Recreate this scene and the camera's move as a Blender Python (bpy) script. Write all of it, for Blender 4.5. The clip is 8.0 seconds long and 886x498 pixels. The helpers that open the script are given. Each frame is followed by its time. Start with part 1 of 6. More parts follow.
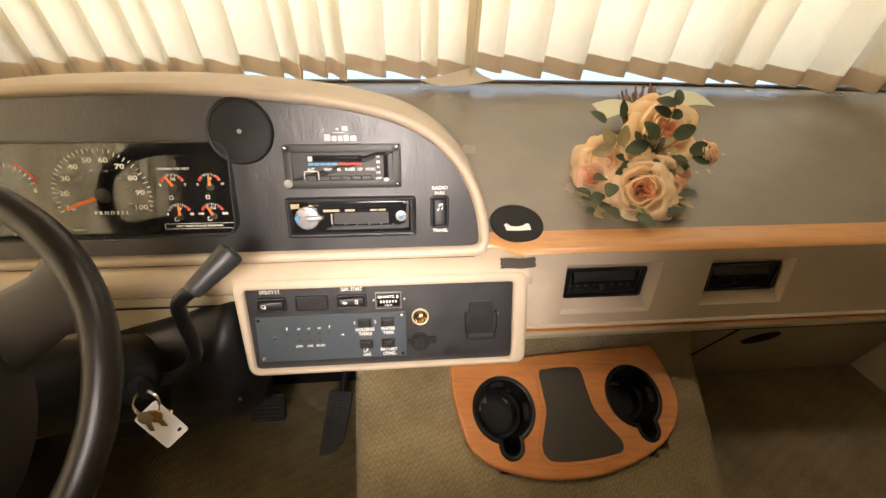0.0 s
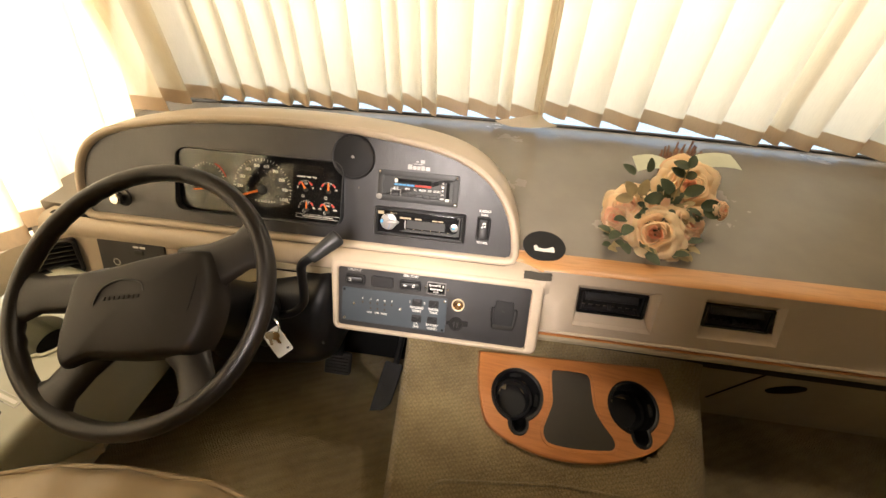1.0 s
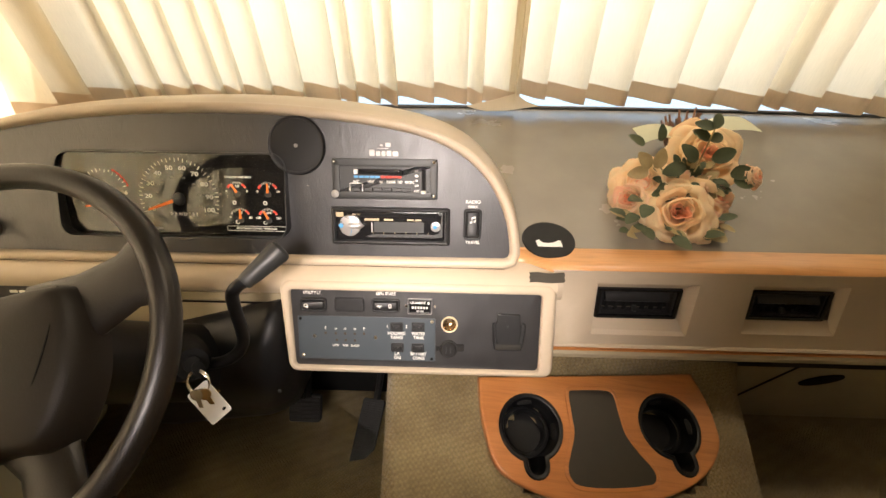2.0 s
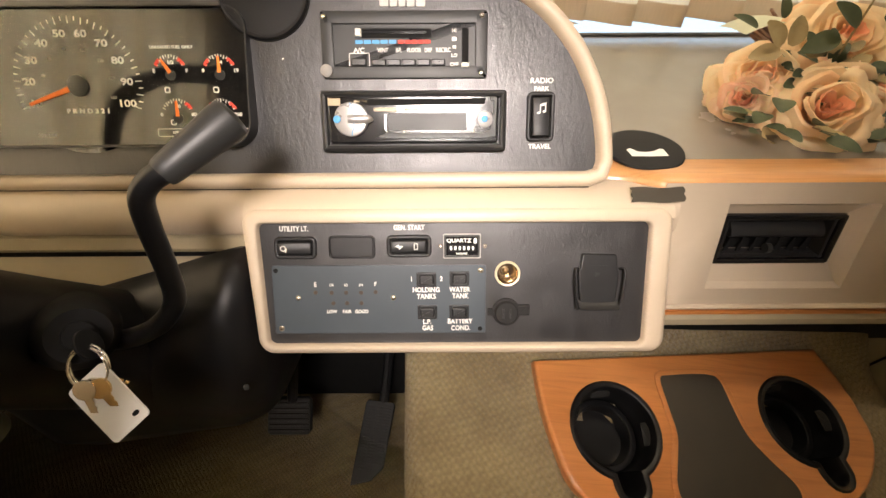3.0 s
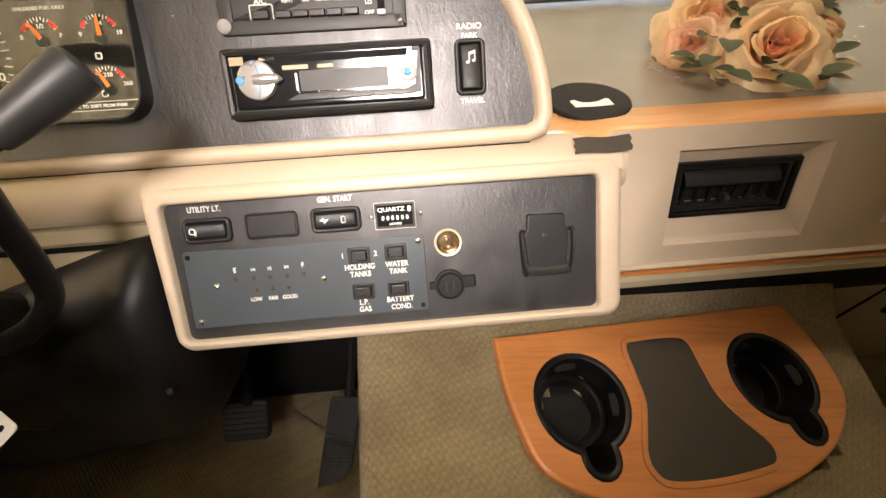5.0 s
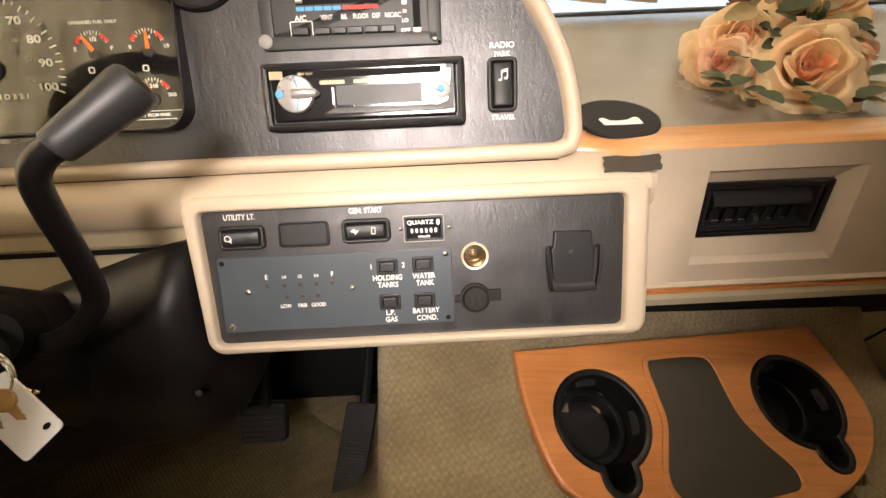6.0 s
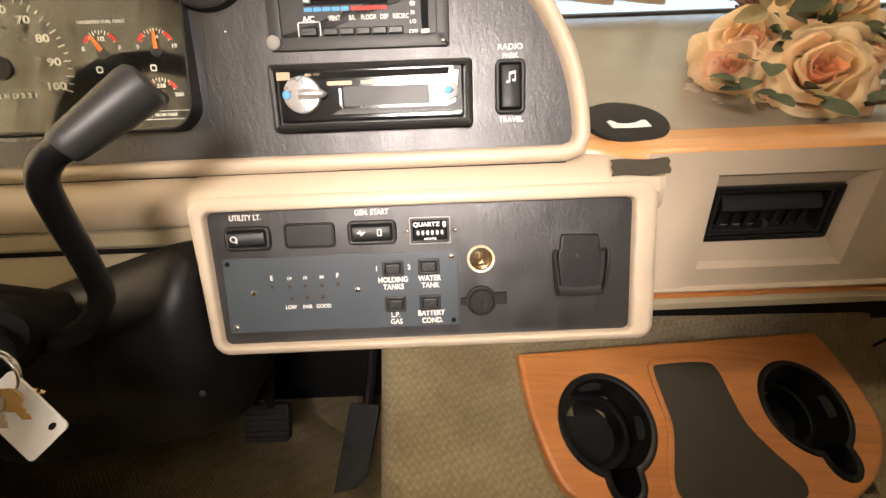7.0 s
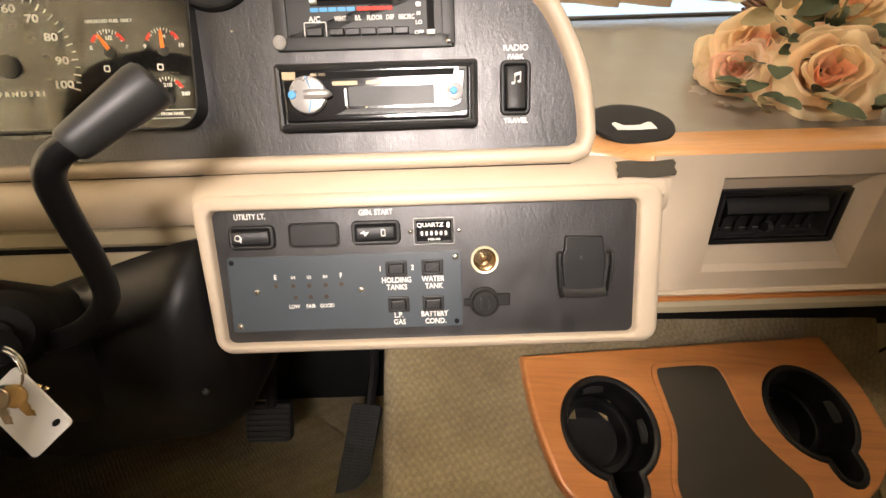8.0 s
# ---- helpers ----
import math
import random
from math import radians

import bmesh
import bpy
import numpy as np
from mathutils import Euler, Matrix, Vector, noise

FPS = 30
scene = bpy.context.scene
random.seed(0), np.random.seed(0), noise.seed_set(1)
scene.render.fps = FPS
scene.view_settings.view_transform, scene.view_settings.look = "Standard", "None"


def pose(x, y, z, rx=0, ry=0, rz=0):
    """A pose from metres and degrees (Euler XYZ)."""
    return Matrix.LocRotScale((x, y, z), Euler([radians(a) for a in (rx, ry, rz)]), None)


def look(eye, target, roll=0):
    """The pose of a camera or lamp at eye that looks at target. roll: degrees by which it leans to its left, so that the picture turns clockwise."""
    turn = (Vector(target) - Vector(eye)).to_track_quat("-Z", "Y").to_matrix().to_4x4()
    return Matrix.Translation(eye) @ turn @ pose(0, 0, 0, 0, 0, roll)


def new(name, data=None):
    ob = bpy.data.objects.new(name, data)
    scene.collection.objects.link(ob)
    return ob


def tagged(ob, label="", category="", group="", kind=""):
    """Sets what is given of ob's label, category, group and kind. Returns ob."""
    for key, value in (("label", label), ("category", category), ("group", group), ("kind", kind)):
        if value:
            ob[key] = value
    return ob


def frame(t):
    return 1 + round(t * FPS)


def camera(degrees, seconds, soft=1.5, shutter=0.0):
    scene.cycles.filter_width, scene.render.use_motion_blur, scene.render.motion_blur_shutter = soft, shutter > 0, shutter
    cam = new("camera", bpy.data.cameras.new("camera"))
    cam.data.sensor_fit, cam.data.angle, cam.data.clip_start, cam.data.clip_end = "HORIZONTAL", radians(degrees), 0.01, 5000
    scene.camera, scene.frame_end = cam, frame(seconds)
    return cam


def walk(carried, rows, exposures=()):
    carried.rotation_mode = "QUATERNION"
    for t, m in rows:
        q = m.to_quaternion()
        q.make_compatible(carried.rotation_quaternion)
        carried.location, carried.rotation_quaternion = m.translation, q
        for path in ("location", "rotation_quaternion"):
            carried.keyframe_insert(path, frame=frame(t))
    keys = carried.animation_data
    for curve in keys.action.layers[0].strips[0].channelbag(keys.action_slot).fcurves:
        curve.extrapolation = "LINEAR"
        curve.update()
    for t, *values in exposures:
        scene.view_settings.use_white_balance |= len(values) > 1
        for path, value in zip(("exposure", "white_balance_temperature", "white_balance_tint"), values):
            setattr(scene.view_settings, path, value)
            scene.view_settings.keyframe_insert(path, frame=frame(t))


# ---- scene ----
cam = camera(93.4, 8.0)
PATH = [
    (0, (-0.011, 0.009, 1.003), (0.155, 1.718, -0.024), 1.2),
    (0.5, (0.015, -0.104, 1.071), (-0.051, 1.599, 0.024), 1.7),
    (1, (0.046, -0.197, 1.106), (-0.145, 1.538, 0.129), 3.5),
    (1.2, (0.057, -0.193, 1.122), (-0.154, 1.538, 0.142), 1.9),
    (2.3, (-0.015, 0.046, 0.923), (-0.04, 1.834, 0.028), 0.0),
    (2.5, (-0.033, 0.09, 0.876), (-0.061, 1.881, -0.012), -0.3),
    (3, (-0.066, 0.137, 0.785), (-0.066, 1.931, -0.099), -0.3),
    (3.5, (-0.062, 0.145, 0.777), (0.001, 1.946, -0.09), -0.5),
    (4, (-0.051, 0.156, 0.752), (0.034, 1.944, -0.14), -1.1),
    (4.5, (-0.019, 0.164, 0.741), (0.098, 1.942, -0.168), -2.1),
    (4.7, (-0.016, 0.163, 0.741), (0.086, 1.939, -0.174), -3.0),
    (6, (-0.033, 0.161, 0.752), (-0.004, 1.955, -0.131), -2.4),
    (6.5, (-0.036, 0.163, 0.753), (-0.024, 1.959, -0.127), -2.3),
    (7, (-0.036, 0.164, 0.753), (-0.021, 1.959, -0.128), -2.1),
    (7.5, (-0.036, 0.163, 0.752), (-0.026, 1.961, -0.124), -1.9),
    (8, (-0.037, 0.164, 0.752), (-0.035, 1.963, -0.122), -1.8),
]
walk(cam, [(t, look(eye, target, roll)) for t, eye, target, roll in PATH],
     [(0.0, -0.06), (1.2, -0.02), (2.5, -0.03), (3.2, 0.03), (8.0, 0.02)])

# ---- world, sun and large lights ----
world = bpy.data.worlds.new("sky")
scene.world = world
world.use_nodes = True
wn = world.node_tree.nodes
sky = wn.new("ShaderNodeTexSky")
sky.sky_type, sky.sun_disc = "NISHITA", False
sky.sun_elevation, sky.sun_rotation = radians(31), radians(-86)
world.node_tree.links.new(sky.outputs[0], wn["Background"].inputs[0])
wn["Background"].inputs[1].default_value = 0.12


def lamp(name, kind, m, energy, colour, size=1.0, size_y=1.0, spread=180.0):
    data = bpy.data.lights.new(name, kind)
    data.energy, data.color = energy, colour
    if kind == "AREA":
        data.shape, data.size, data.size_y = "RECTANGLE", size, size_y
        data.spread = radians(spread)
    else:
        data.angle = radians(0.6)
    ob = new(name, data)
    ob.matrix_world = m
    return ob


lamp("sun", "SUN", look((-4.2, 0.5, 3.2), (0, 0.2, 0.7)), 4.0, (1.0, 0.94, 0.84))
lamp("windshield_daylight", "AREA", look((0.15, 1.36, 1.40), (0.15, 0.4, 1.14)), 27, (1.0, 0.84, 0.64), 2.35, 0.80)
lamp("side_window_daylight", "AREA", look((-1.24, 0.15, 1.07), (0.0, 0.15, 1.00)), 48, (1.0, 0.81, 0.60), 1.65, 1.0)
# added key lamp behind the view, lights the dash like a light at the camera
lamp("added_key_lamp", "AREA", look((-0.08, -0.42, 1.12), (-0.04, 0.57, 0.62)), 2.2, (1.0, 0.87, 0.80), 0.22, 0.18, 45)
# added fill from above, brightens the dash top, bouquet and tray
lamp("added_top_fill", "AREA", look((0.42, 0.42, 1.925), (0.42, 0.4201, 0.0)), 6.5, (1.0, 0.82, 0.60), 0.26, 0.16)

# ---- materials ----


def ramp(nt, fac, stops):
    node = nt.nodes.new("ShaderNodeValToRGB")
    node.color_ramp.elements[0].position, node.color_ramp.elements[0].color = stops[0][0], (*stops[0][1], 1)
    node.color_ramp.elements[1].position, node.color_ramp.elements[1].color = stops[-1][0], (*stops[-1][1], 1)
    for pos, col in stops[1:-1]:
        node.color_ramp.elements.new(pos).color = (*col, 1)
    nt.links.new(fac, node.inputs[0])
    return node.outputs[0]


def noise_tex(nt, vec, scale, detail=4.0, rough=0.55, distort=0.0):
    node = nt.nodes.new("ShaderNodeTexNoise")
    node.inputs["Scale"].default_value, node.inputs["Detail"].default_value = scale, detail
    node.inputs["Roughness"].default_value, node.inputs["Distortion"].default_value = rough, distort
    nt.links.new(vec, node.inputs["Vector"])
    return node.outputs["Fac"]


def mapped(nt, scale=(1, 1, 1), turn=(0, 0, 0)):
    co = nt.nodes.new("ShaderNodeTexCoord")
    mp = nt.nodes.new("ShaderNodeMapping")
    mp.inputs["Scale"].default_value, mp.inputs["Rotation"].default_value = scale, turn
    nt.links.new(co.outputs["Object"], mp.inputs["Vector"])
    return mp.outputs[0]


def bumped(nt, bsdf, height, strength, distance=0.001):
    node = nt.nodes.new("ShaderNodeBump")
    node.inputs["Strength"].default_value, node.inputs["Distance"].default_value = strength, distance
    nt.links.new(height, node.inputs["Height"])
    nt.links.new(node.outputs[0], bsdf.inputs["Normal"])


def mixed(nt, a, b, fac, mode="MIX"):
    node = nt.nodes.new("ShaderNodeMix")
    node.data_type, node.blend_type = "RGBA", mode
    for sock, val in ((node.inputs[0], fac), (node.inputs[6], a), (node.inputs[7], b)):
        if isinstance(val, bpy.types.NodeSocket):
            nt.links.new(val, sock)
        else:
            sock.default_value = val if isinstance(val, float) else (*val, 1)
    return node.outputs[2]


def surface(name, colour, rough=0.5, spec=0.5, metal=0.0, vary=0.12, scale=30.0, grain=400.0, bump=0.15, wear=0.12, depth=0.0006):
    """A plain painted or moulded surface: broad stains, fine grain, uneven gloss."""
    mat = bpy.data.materials.new(name)
    mat.use_nodes = True
    nt = mat.node_tree
    b = nt.nodes["Principled BSDF"]
    vec = mapped(nt)
    broad = noise_tex(nt, vec, scale, 5, 0.6)
    fine = noise_tex(nt, vec, grain, 2)
    lo, hi = tuple(c * (1 - vary) for c in colour), tuple(min(1.0, c * (1 + vary)) for c in colour)
    nt.links.new(ramp(nt, broad, [(0.3, lo), (0.7, hi)]), b.inputs["Base Color"])
    r = nt.nodes.new("ShaderNodeMapRange")
    r.inputs[3].default_value, r.inputs[4].default_value = max(0.02, rough - wear), min(1.0, rough + wear)
    nt.links.new(broad, r.inputs[0])
    nt.links.new(r.outputs[0], b.inputs["Roughness"])
    b.inputs["Specular IOR Level"].default_value, b.inputs["Metallic"].default_value = spec, metal
    if bump:
        bumped(nt, b, fine, bump, depth)
    return mat


def leather(name, colour, rough):
    """Grained vinyl: fine pebbles and a loose net of creases that catch the light."""
    mat = bpy.data.materials.new(name)
    mat.use_nodes = True
    nt = mat.node_tree
    b = nt.nodes["Principled BSDF"]
    vec = mapped(nt)
    push = nt.nodes.new("ShaderNodeTexNoise")
    push.inputs["Scale"].default_value, push.inputs["Detail"].default_value = 22, 5
    nt.links.new(vec, push.inputs["Vector"])
    bent = nt.nodes.new("ShaderNodeVectorMath")
    bent.operation = "MULTIPLY_ADD"
    nt.links.new(push.outputs["Color"], bent.inputs[0])
    bent.inputs[1].default_value = (0.035, 0.035, 0.035)
    nt.links.new(mapped(nt, (1.0, 0.62, 1.0), (0, 0, 0.35)), bent.inputs[2])
    heights = []
    for scale, wide in ((420, 0.4), (950, 0.5)):
        vor = nt.nodes.new("ShaderNodeTexVoronoi")
        vor.feature = "DISTANCE_TO_EDGE"
        vor.inputs["Scale"].default_value = scale
        nt.links.new(bent.outputs[0], vor.inputs["Vector"])
        mr = nt.nodes.new("ShaderNodeMapRange")
        mr.inputs[2].default_value = wide
        nt.links.new(vor.outputs[0], mr.inputs[0])
        heights.append(mr.outputs[0])
    # long shallow wrinkles: the crests of a drawn-out noise
    for scale, turn in ((1.0, 0.55), (2.1, -0.35)):
        n = noise_tex(nt, mapped(nt, (60 * scale, 22 * scale, 40 * scale), (0, 0, turn)), 1.0, 3, 0.55, 1.6)
        mr = nt.nodes.new("ShaderNodeMapRange")
        mr.interpolation_type = "SMOOTHSTEP"
        mr.inputs[1].default_value, mr.inputs[2].default_value = 0.46, 0.54
        nt.links.new(n, mr.inputs[0])
        heights.append(mr.outputs[0])
    total = heights[0]
    for h, k in zip(heights[1:], (0.5, 1.0, 0.75)):
        add = nt.nodes.new("ShaderNodeMath")
        add.operation = "MULTIPLY_ADD"
        nt.links.new(h, add.inputs[0])
        add.inputs[1].default_value = k
        nt.links.new(total, add.inputs[2])
        total = add.outputs[0]
    bumped(nt, b, total, 0.16, 0.0006)
    b.inputs["Specular IOR Level"].default_value = 0.74
    broad = noise_tex(nt, vec, 12, 5)
    nt.links.new(ramp(nt, broad, [(0.3, tuple(c * 0.75 for c in colour)), (0.7, tuple(c * 1.4 for c in colour))]), b.inputs["Base Color"])
    r = nt.nodes.new("ShaderNodeMapRange")
    r.inputs[1].default_value, r.inputs[2].default_value = 0.3, 0.7
    r.inputs[3].default_value, r.inputs[4].default_value = rough - 0.07, rough + 0.12
    streak = noise_tex(nt, mapped(nt, (26, 14, 20), (0, 0, 0.55)), 1.6, 5, 0.6)
    nt.links.new(streak, r.inputs[0])
    nt.links.new(r.outputs[0], b.inputs["Roughness"])
    return mat


def wood(name, dark, light, turn=0.0, rough=0.34):
    mat = bpy.data.materials.new(name)
    mat.use_nodes = True
    nt = mat.node_tree
    b = nt.nodes["Principled BSDF"]
    vec = mapped(nt, (2.0, 26, 26), (0, 0, turn))
    a = noise_tex(nt, vec, 3.0, 6, 0.6, 1.2)
    fine = noise_tex(nt, mapped(nt, (8, 180, 180), (0, 0, turn)), 3.0, 3)
    broad = noise_tex(nt, mapped(nt), 7.0, 3)
    base = ramp(nt, a, [(0.28, dark), (0.55, light), (0.8, tuple(c * 0.86 for c in light))])
    base = mixed(nt, base, ramp(nt, fine, [(0.3, tuple(c * 0.6 for c in dark)), (0.6, light)]), 0.28, "MULTIPLY")
    base = mixed(nt, base, light, 0.35)
    nt.links.new(mixed(nt, base, ramp(nt, broad, [(0.3, (0.86, 0.82, 0.78)), (0.7, (1, 1, 1))]), 1.0, "MULTIPLY"), b.inputs["Base Color"])
    b.inputs["Roughness"].default_value = rough
    b.inputs["Coat Weight"].default_value, b.inputs["Coat Roughness"].default_value = 0.25, 0.22
    bumped(nt, b, fine, 0.18, 0.0004)
    return mat


def carpet(name, dark, light, cell=300.0):
    """Short looped pile in a small waffle pattern, trodden in places."""
    mat = bpy.data.materials.new(name)
    mat.use_nodes = True
    nt = mat.node_tree
    b = nt.nodes["Principled BSDF"]
    vec = mapped(nt)
    vor = nt.nodes.new("ShaderNodeTexVoronoi")
    vor.inputs["Scale"].default_value, vor.inputs["Randomness"].default_value = cell, 0.30
    nt.links.new(mapped(nt, (1, 1, 1), (0.2, 0.1, 0.78)), vor.inputs["Vector"])
    fuzz = noise_tex(nt, vec, 620, 3, 0.7)
    broad = noise_tex(nt, vec, 9, 5, 0.6)
    base = ramp(nt, vor.outputs[0], [(0.05, light), (0.7, dark)])
    base = mixed(nt, base, ramp(nt, fuzz, [(0.3, dark), (0.7, light)]), 0.5)
    nt.links.new(mixed(nt, base, ramp(nt, broad, [(0.32, (0.62, 0.57, 0.50)), (0.62, (1, 1, 1))]), 1.0, "MULTIPLY"), b.inputs["Base Color"])
    b.inputs["Roughness"].default_value = 0.95
    b.inputs["Specular IOR Level"].default_value = 0.15
    b.inputs["Sheen Weight"].default_value = 0.25
    h = nt.nodes.new("ShaderNodeMath")
    h.operation = "SUBTRACT"
    nt.links.new(fuzz, h.inputs[0])
    nt.links.new(vor.outputs[0], h.inputs[1])
    bumped(nt, b, h.outputs[0], 1.0, 0.004)
    return mat


def cloth(name, colour, through_share, weave=900.0):
    """Curtain cloth that lets part of the daylight through."""
    mat = bpy.data.materials.new(name)
    mat.use_nodes = True
    nt = mat.node_tree
    nt.nodes.remove(nt.nodes["Principled BSDF"])
    d, tr, mx = nt.nodes.new("ShaderNodeBsdfDiffuse"), nt.nodes.new("ShaderNodeBsdfTranslucent"), nt.nodes.new("ShaderNodeMixShader")
    vec = mapped(nt)
    slub = noise_tex(nt, mapped(nt, (weave, 1, 40)), 1.0, 2)
    broad = noise_tex(nt, vec, 6, 4)
    col = mixed(nt, ramp(nt, slub, [(0.2, tuple(c * 0.88 for c in colour)), (0.8, colour)]),
                ramp(nt, broad, [(0.3, (0.93, 0.92, 0.9)), (0.7, (1, 1, 1))]), 1.0, "MULTIPLY")
    nt.links.new(col, d.inputs[0])
    nt.links.new(col, tr.inputs[0])
    mx.inputs[0].default_value = through_share
    nt.links.new(d.outputs[0], mx.inputs[1])
    nt.links.new(tr.outputs[0], mx.inputs[2])
    nt.links.new(mx.outputs[0], nt.nodes["Material Output"].inputs[0])
    return mat


def petal_mat(name, heart, rim):
    mat = bpy.data.materials.new(name)
    mat.use_nodes = True
    nt = mat.node_tree
    b = nt.nodes["Principled BSDF"]
    vec = mapped(nt)
    rnd = nt.nodes.new("ShaderNodeNewGeometry").outputs["Random Per Island"]
    n = noise_tex(nt, vec, 45, 3)
    base = mixed(nt, ramp(nt, n, [(0.3, heart), (0.65, rim)]), ramp(nt, rnd, [(0.0, heart), (0.35, rim), (1.0, rim)]), 0.6)
    nt.links.new(base, b.inputs["Base Color"])
    b.inputs["Roughness"].default_value = 0.8
    b.inputs["Specular IOR Level"].default_value = 0.2
    bumped(nt, b, noise_tex(nt, vec, 300, 2), 0.3, 0.0006)
    tr, mx = nt.nodes.new("ShaderNodeBsdfTranslucent"), nt.nodes.new("ShaderNodeMixShader")
    nt.links.new(base, tr.inputs[0])
    mx.inputs[0].default_value = 0.36
    nt.links.new(b.outputs[0], mx.inputs[1])
    nt.links.new(tr.outputs[0], mx.inputs[2])
    nt.links.new(mx.outputs[0], nt.nodes["Material Output"].inputs[0])
    return mat


def leaf_mat(name, a, c):
    mat = bpy.data.materials.new(name)
    mat.use_nodes = True
    nt = mat.node_tree
    b = nt.nodes["Principled BSDF"]
    rnd = nt.nodes.new("ShaderNodeNewGeometry").outputs["Random Per Island"]
    n = noise_tex(nt, mapped(nt), 60, 3)
    nt.links.new(mixed(nt, ramp(nt, rnd, [(0.0, a), (1.0, c)]), ramp(nt, n, [(0.3, a), (0.7, c)]), 0.5), b.inputs["Base Color"])
    b.inputs["Roughness"].default_value = 0.6
    return mat


def glass(name, rough=0.0, tint=(1.0, 1.0, 0.98), ior=1.5):
    mat = bpy.data.materials.new(name)
    mat.use_nodes = True
    nt = mat.node_tree
    nt.nodes.remove(nt.nodes["Principled BSDF"])
    g = nt.nodes.new("ShaderNodeBsdfGlass")
    g.inputs["Color"].default_value = (*tint, 1)
    g.inputs["IOR"].default_value = ior
    g.inputs["Roughness"].default_value = rough
    nt.links.new(g.outputs[0], nt.nodes["Material Output"].inputs[0])
    return mat


BEIGE = surface("beige_plastic", (0.48, 0.400, 0.300), 0.42, 0.4, vary=0.06, scale=9, grain=900, bump=0.10)
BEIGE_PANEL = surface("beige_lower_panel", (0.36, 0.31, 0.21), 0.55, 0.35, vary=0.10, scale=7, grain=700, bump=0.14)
VINYL = leather("black_grained_vinyl", (0.016, 0.0155, 0.0160), 0.36)
SATIN = surface("satin_black_plastic", (0.013, 0.013, 0.0135), 0.46, 0.38, vary=0.2, scale=60, grain=900, bump=0.08, wear=0.08)
DASH_TOP = surface("taupe_vinyl", (0.205, 0.180, 0.145), 0.25, 0.6, vary=0.10, scale=5, grain=650, bump=0.16, wear=0.08)
BLACK = surface("black_plastic", (0.014, 0.014, 0.014), 0.38, 0.5, vary=0.2, grain=800, bump=0.10)
GLOSS = surface("gloss_black_plastic", (0.008, 0.008, 0.009), 0.14, 0.5, vary=0.2, bump=0.02, wear=0.05)
SHROUD = surface("black_column_plastic", (0.006, 0.006, 0.0065), 0.40, 0.32, vary=0.25, scale=12, grain=500, bump=0.2)
GREY = surface("charcoal_plastic", (0.024, 0.0245, 0.0235), 0.45, 0.4, vary=0.10, grain=700, bump=0.12)
SLATE = surface("slate_blue_plate", (0.050, 0.062, 0.072), 0.40, 0.45, vary=0.06, scale=14, grain=900, bump=0.08)
WHEEL = surface("dark_leather_wheel", (0.0085, 0.0064, 0.0044), 0.36, 0.30, vary=0.18, scale=16, grain=520, bump=0.32)
HUB = surface("brown_grey_horn_pad", (0.0125, 0.0094, 0.0062), 0.46, 0.24, vary=0.12, scale=10, grain=620, bump=0.25)
# matt black for real parts and joints, and for shade painted into openings
BLACK_AND_SHADE = surface("matt_black_and_painted_shade", (0.006, 0.006, 0.006), 0.8, 0.2, bump=0)
PEDAL = surface("worn_grey_rubber", (0.016, 0.0155, 0.0145), 0.55, 0.30, vary=0.3, scale=50, grain=500, bump=0.3)
RUBBER = surface("black_rubber", (0.016, 0.0155, 0.015), 0.66, 0.2, vary=0.25, grain=500, bump=0.25)
MAT_GREY = surface("brown_rubber_mat", (0.046, 0.039, 0.028), 0.60, 0.3, vary=0.08, grain=600, bump=0.3)
METAL = surface("bright_metal", (0.72, 0.69, 0.63), 0.22, 0.5, 1.0, vary=0.08, bump=0.05)
BURNT = surface("burnt_brass", (0.17, 0.105, 0.05), 0.35, 0.5, 0.6, vary=0.3, scale=200, bump=0.05)
CUP = surface("deep_black_plastic", (0.006, 0.006, 0.0065), 0.40, 0.30, vary=0.2, bump=0.03, wear=0.04)
POLISHED = surface("polished_brass", (0.70, 0.55, 0.36), 0.14, 0.5, 1.0, vary=0.10, bump=0.02)
PALE_RING = surface("pale_brass_ring", (0.80, 0.68, 0.46), 0.34, 0.5, 0.5, vary=0.08, bump=0.03)
BRASS = surface("brass", (0.72, 0.52, 0.26), 0.26, 0.5, 1.0, vary=0.10, bump=0.05)
SILVER = surface("silver_plastic", (0.42, 0.41, 0.40), 0.30, 0.5, 0.6, vary=0.06, bump=0.02)
WHITE = surface("white_print", (0.74, 0.73, 0.68), 0.55, 0.3, vary=0.04, bump=0)
DIM = surface("faded_print", (0.30, 0.29, 0.27), 0.55, 0.3, vary=0.10, bump=0)
ORANGE = surface("orange_needle", (0.86, 0.20, 0.03), 0.5, 0.3, vary=0.05, bump=0)
RED = surface("red_print", (0.62, 0.05, 0.03), 0.55, 0.3, vary=0.05, bump=0)
BLUE = surface("blue_print", (0.08, 0.30, 0.58), 0.5, 0.3, vary=0.05, bump=0)
AMBER = surface("amber_dull_lamp", (0.055, 0.040, 0.030), 0.5, 0.3, bump=0)
GOLD = surface("gold_print", (0.40, 0.32, 0.20), 0.4, 0.4, vary=0.05, bump=0)
DIAL = surface("dark_dial", (0.010, 0.0095, 0.009), 0.05, 0.65, vary=0.1, bump=0, wear=0.02)
OAK = wood("honey_oak", (0.36, 0.17, 0.06), (0.62, 0.33, 0.13))
OAK_TRAY = wood("orange_oak_board", (0.36, 0.14, 0.040), (0.60, 0.255, 0.078))
CARPET = carpet("olive_tan_carpet", (0.21, 0.160, 0.070), (0.46, 0.355, 0.170), 150)
CARPET_FLOOR = carpet("brown_olive_carpet", (0.20, 0.155, 0.070), (0.45, 0.355, 0.170), 150)
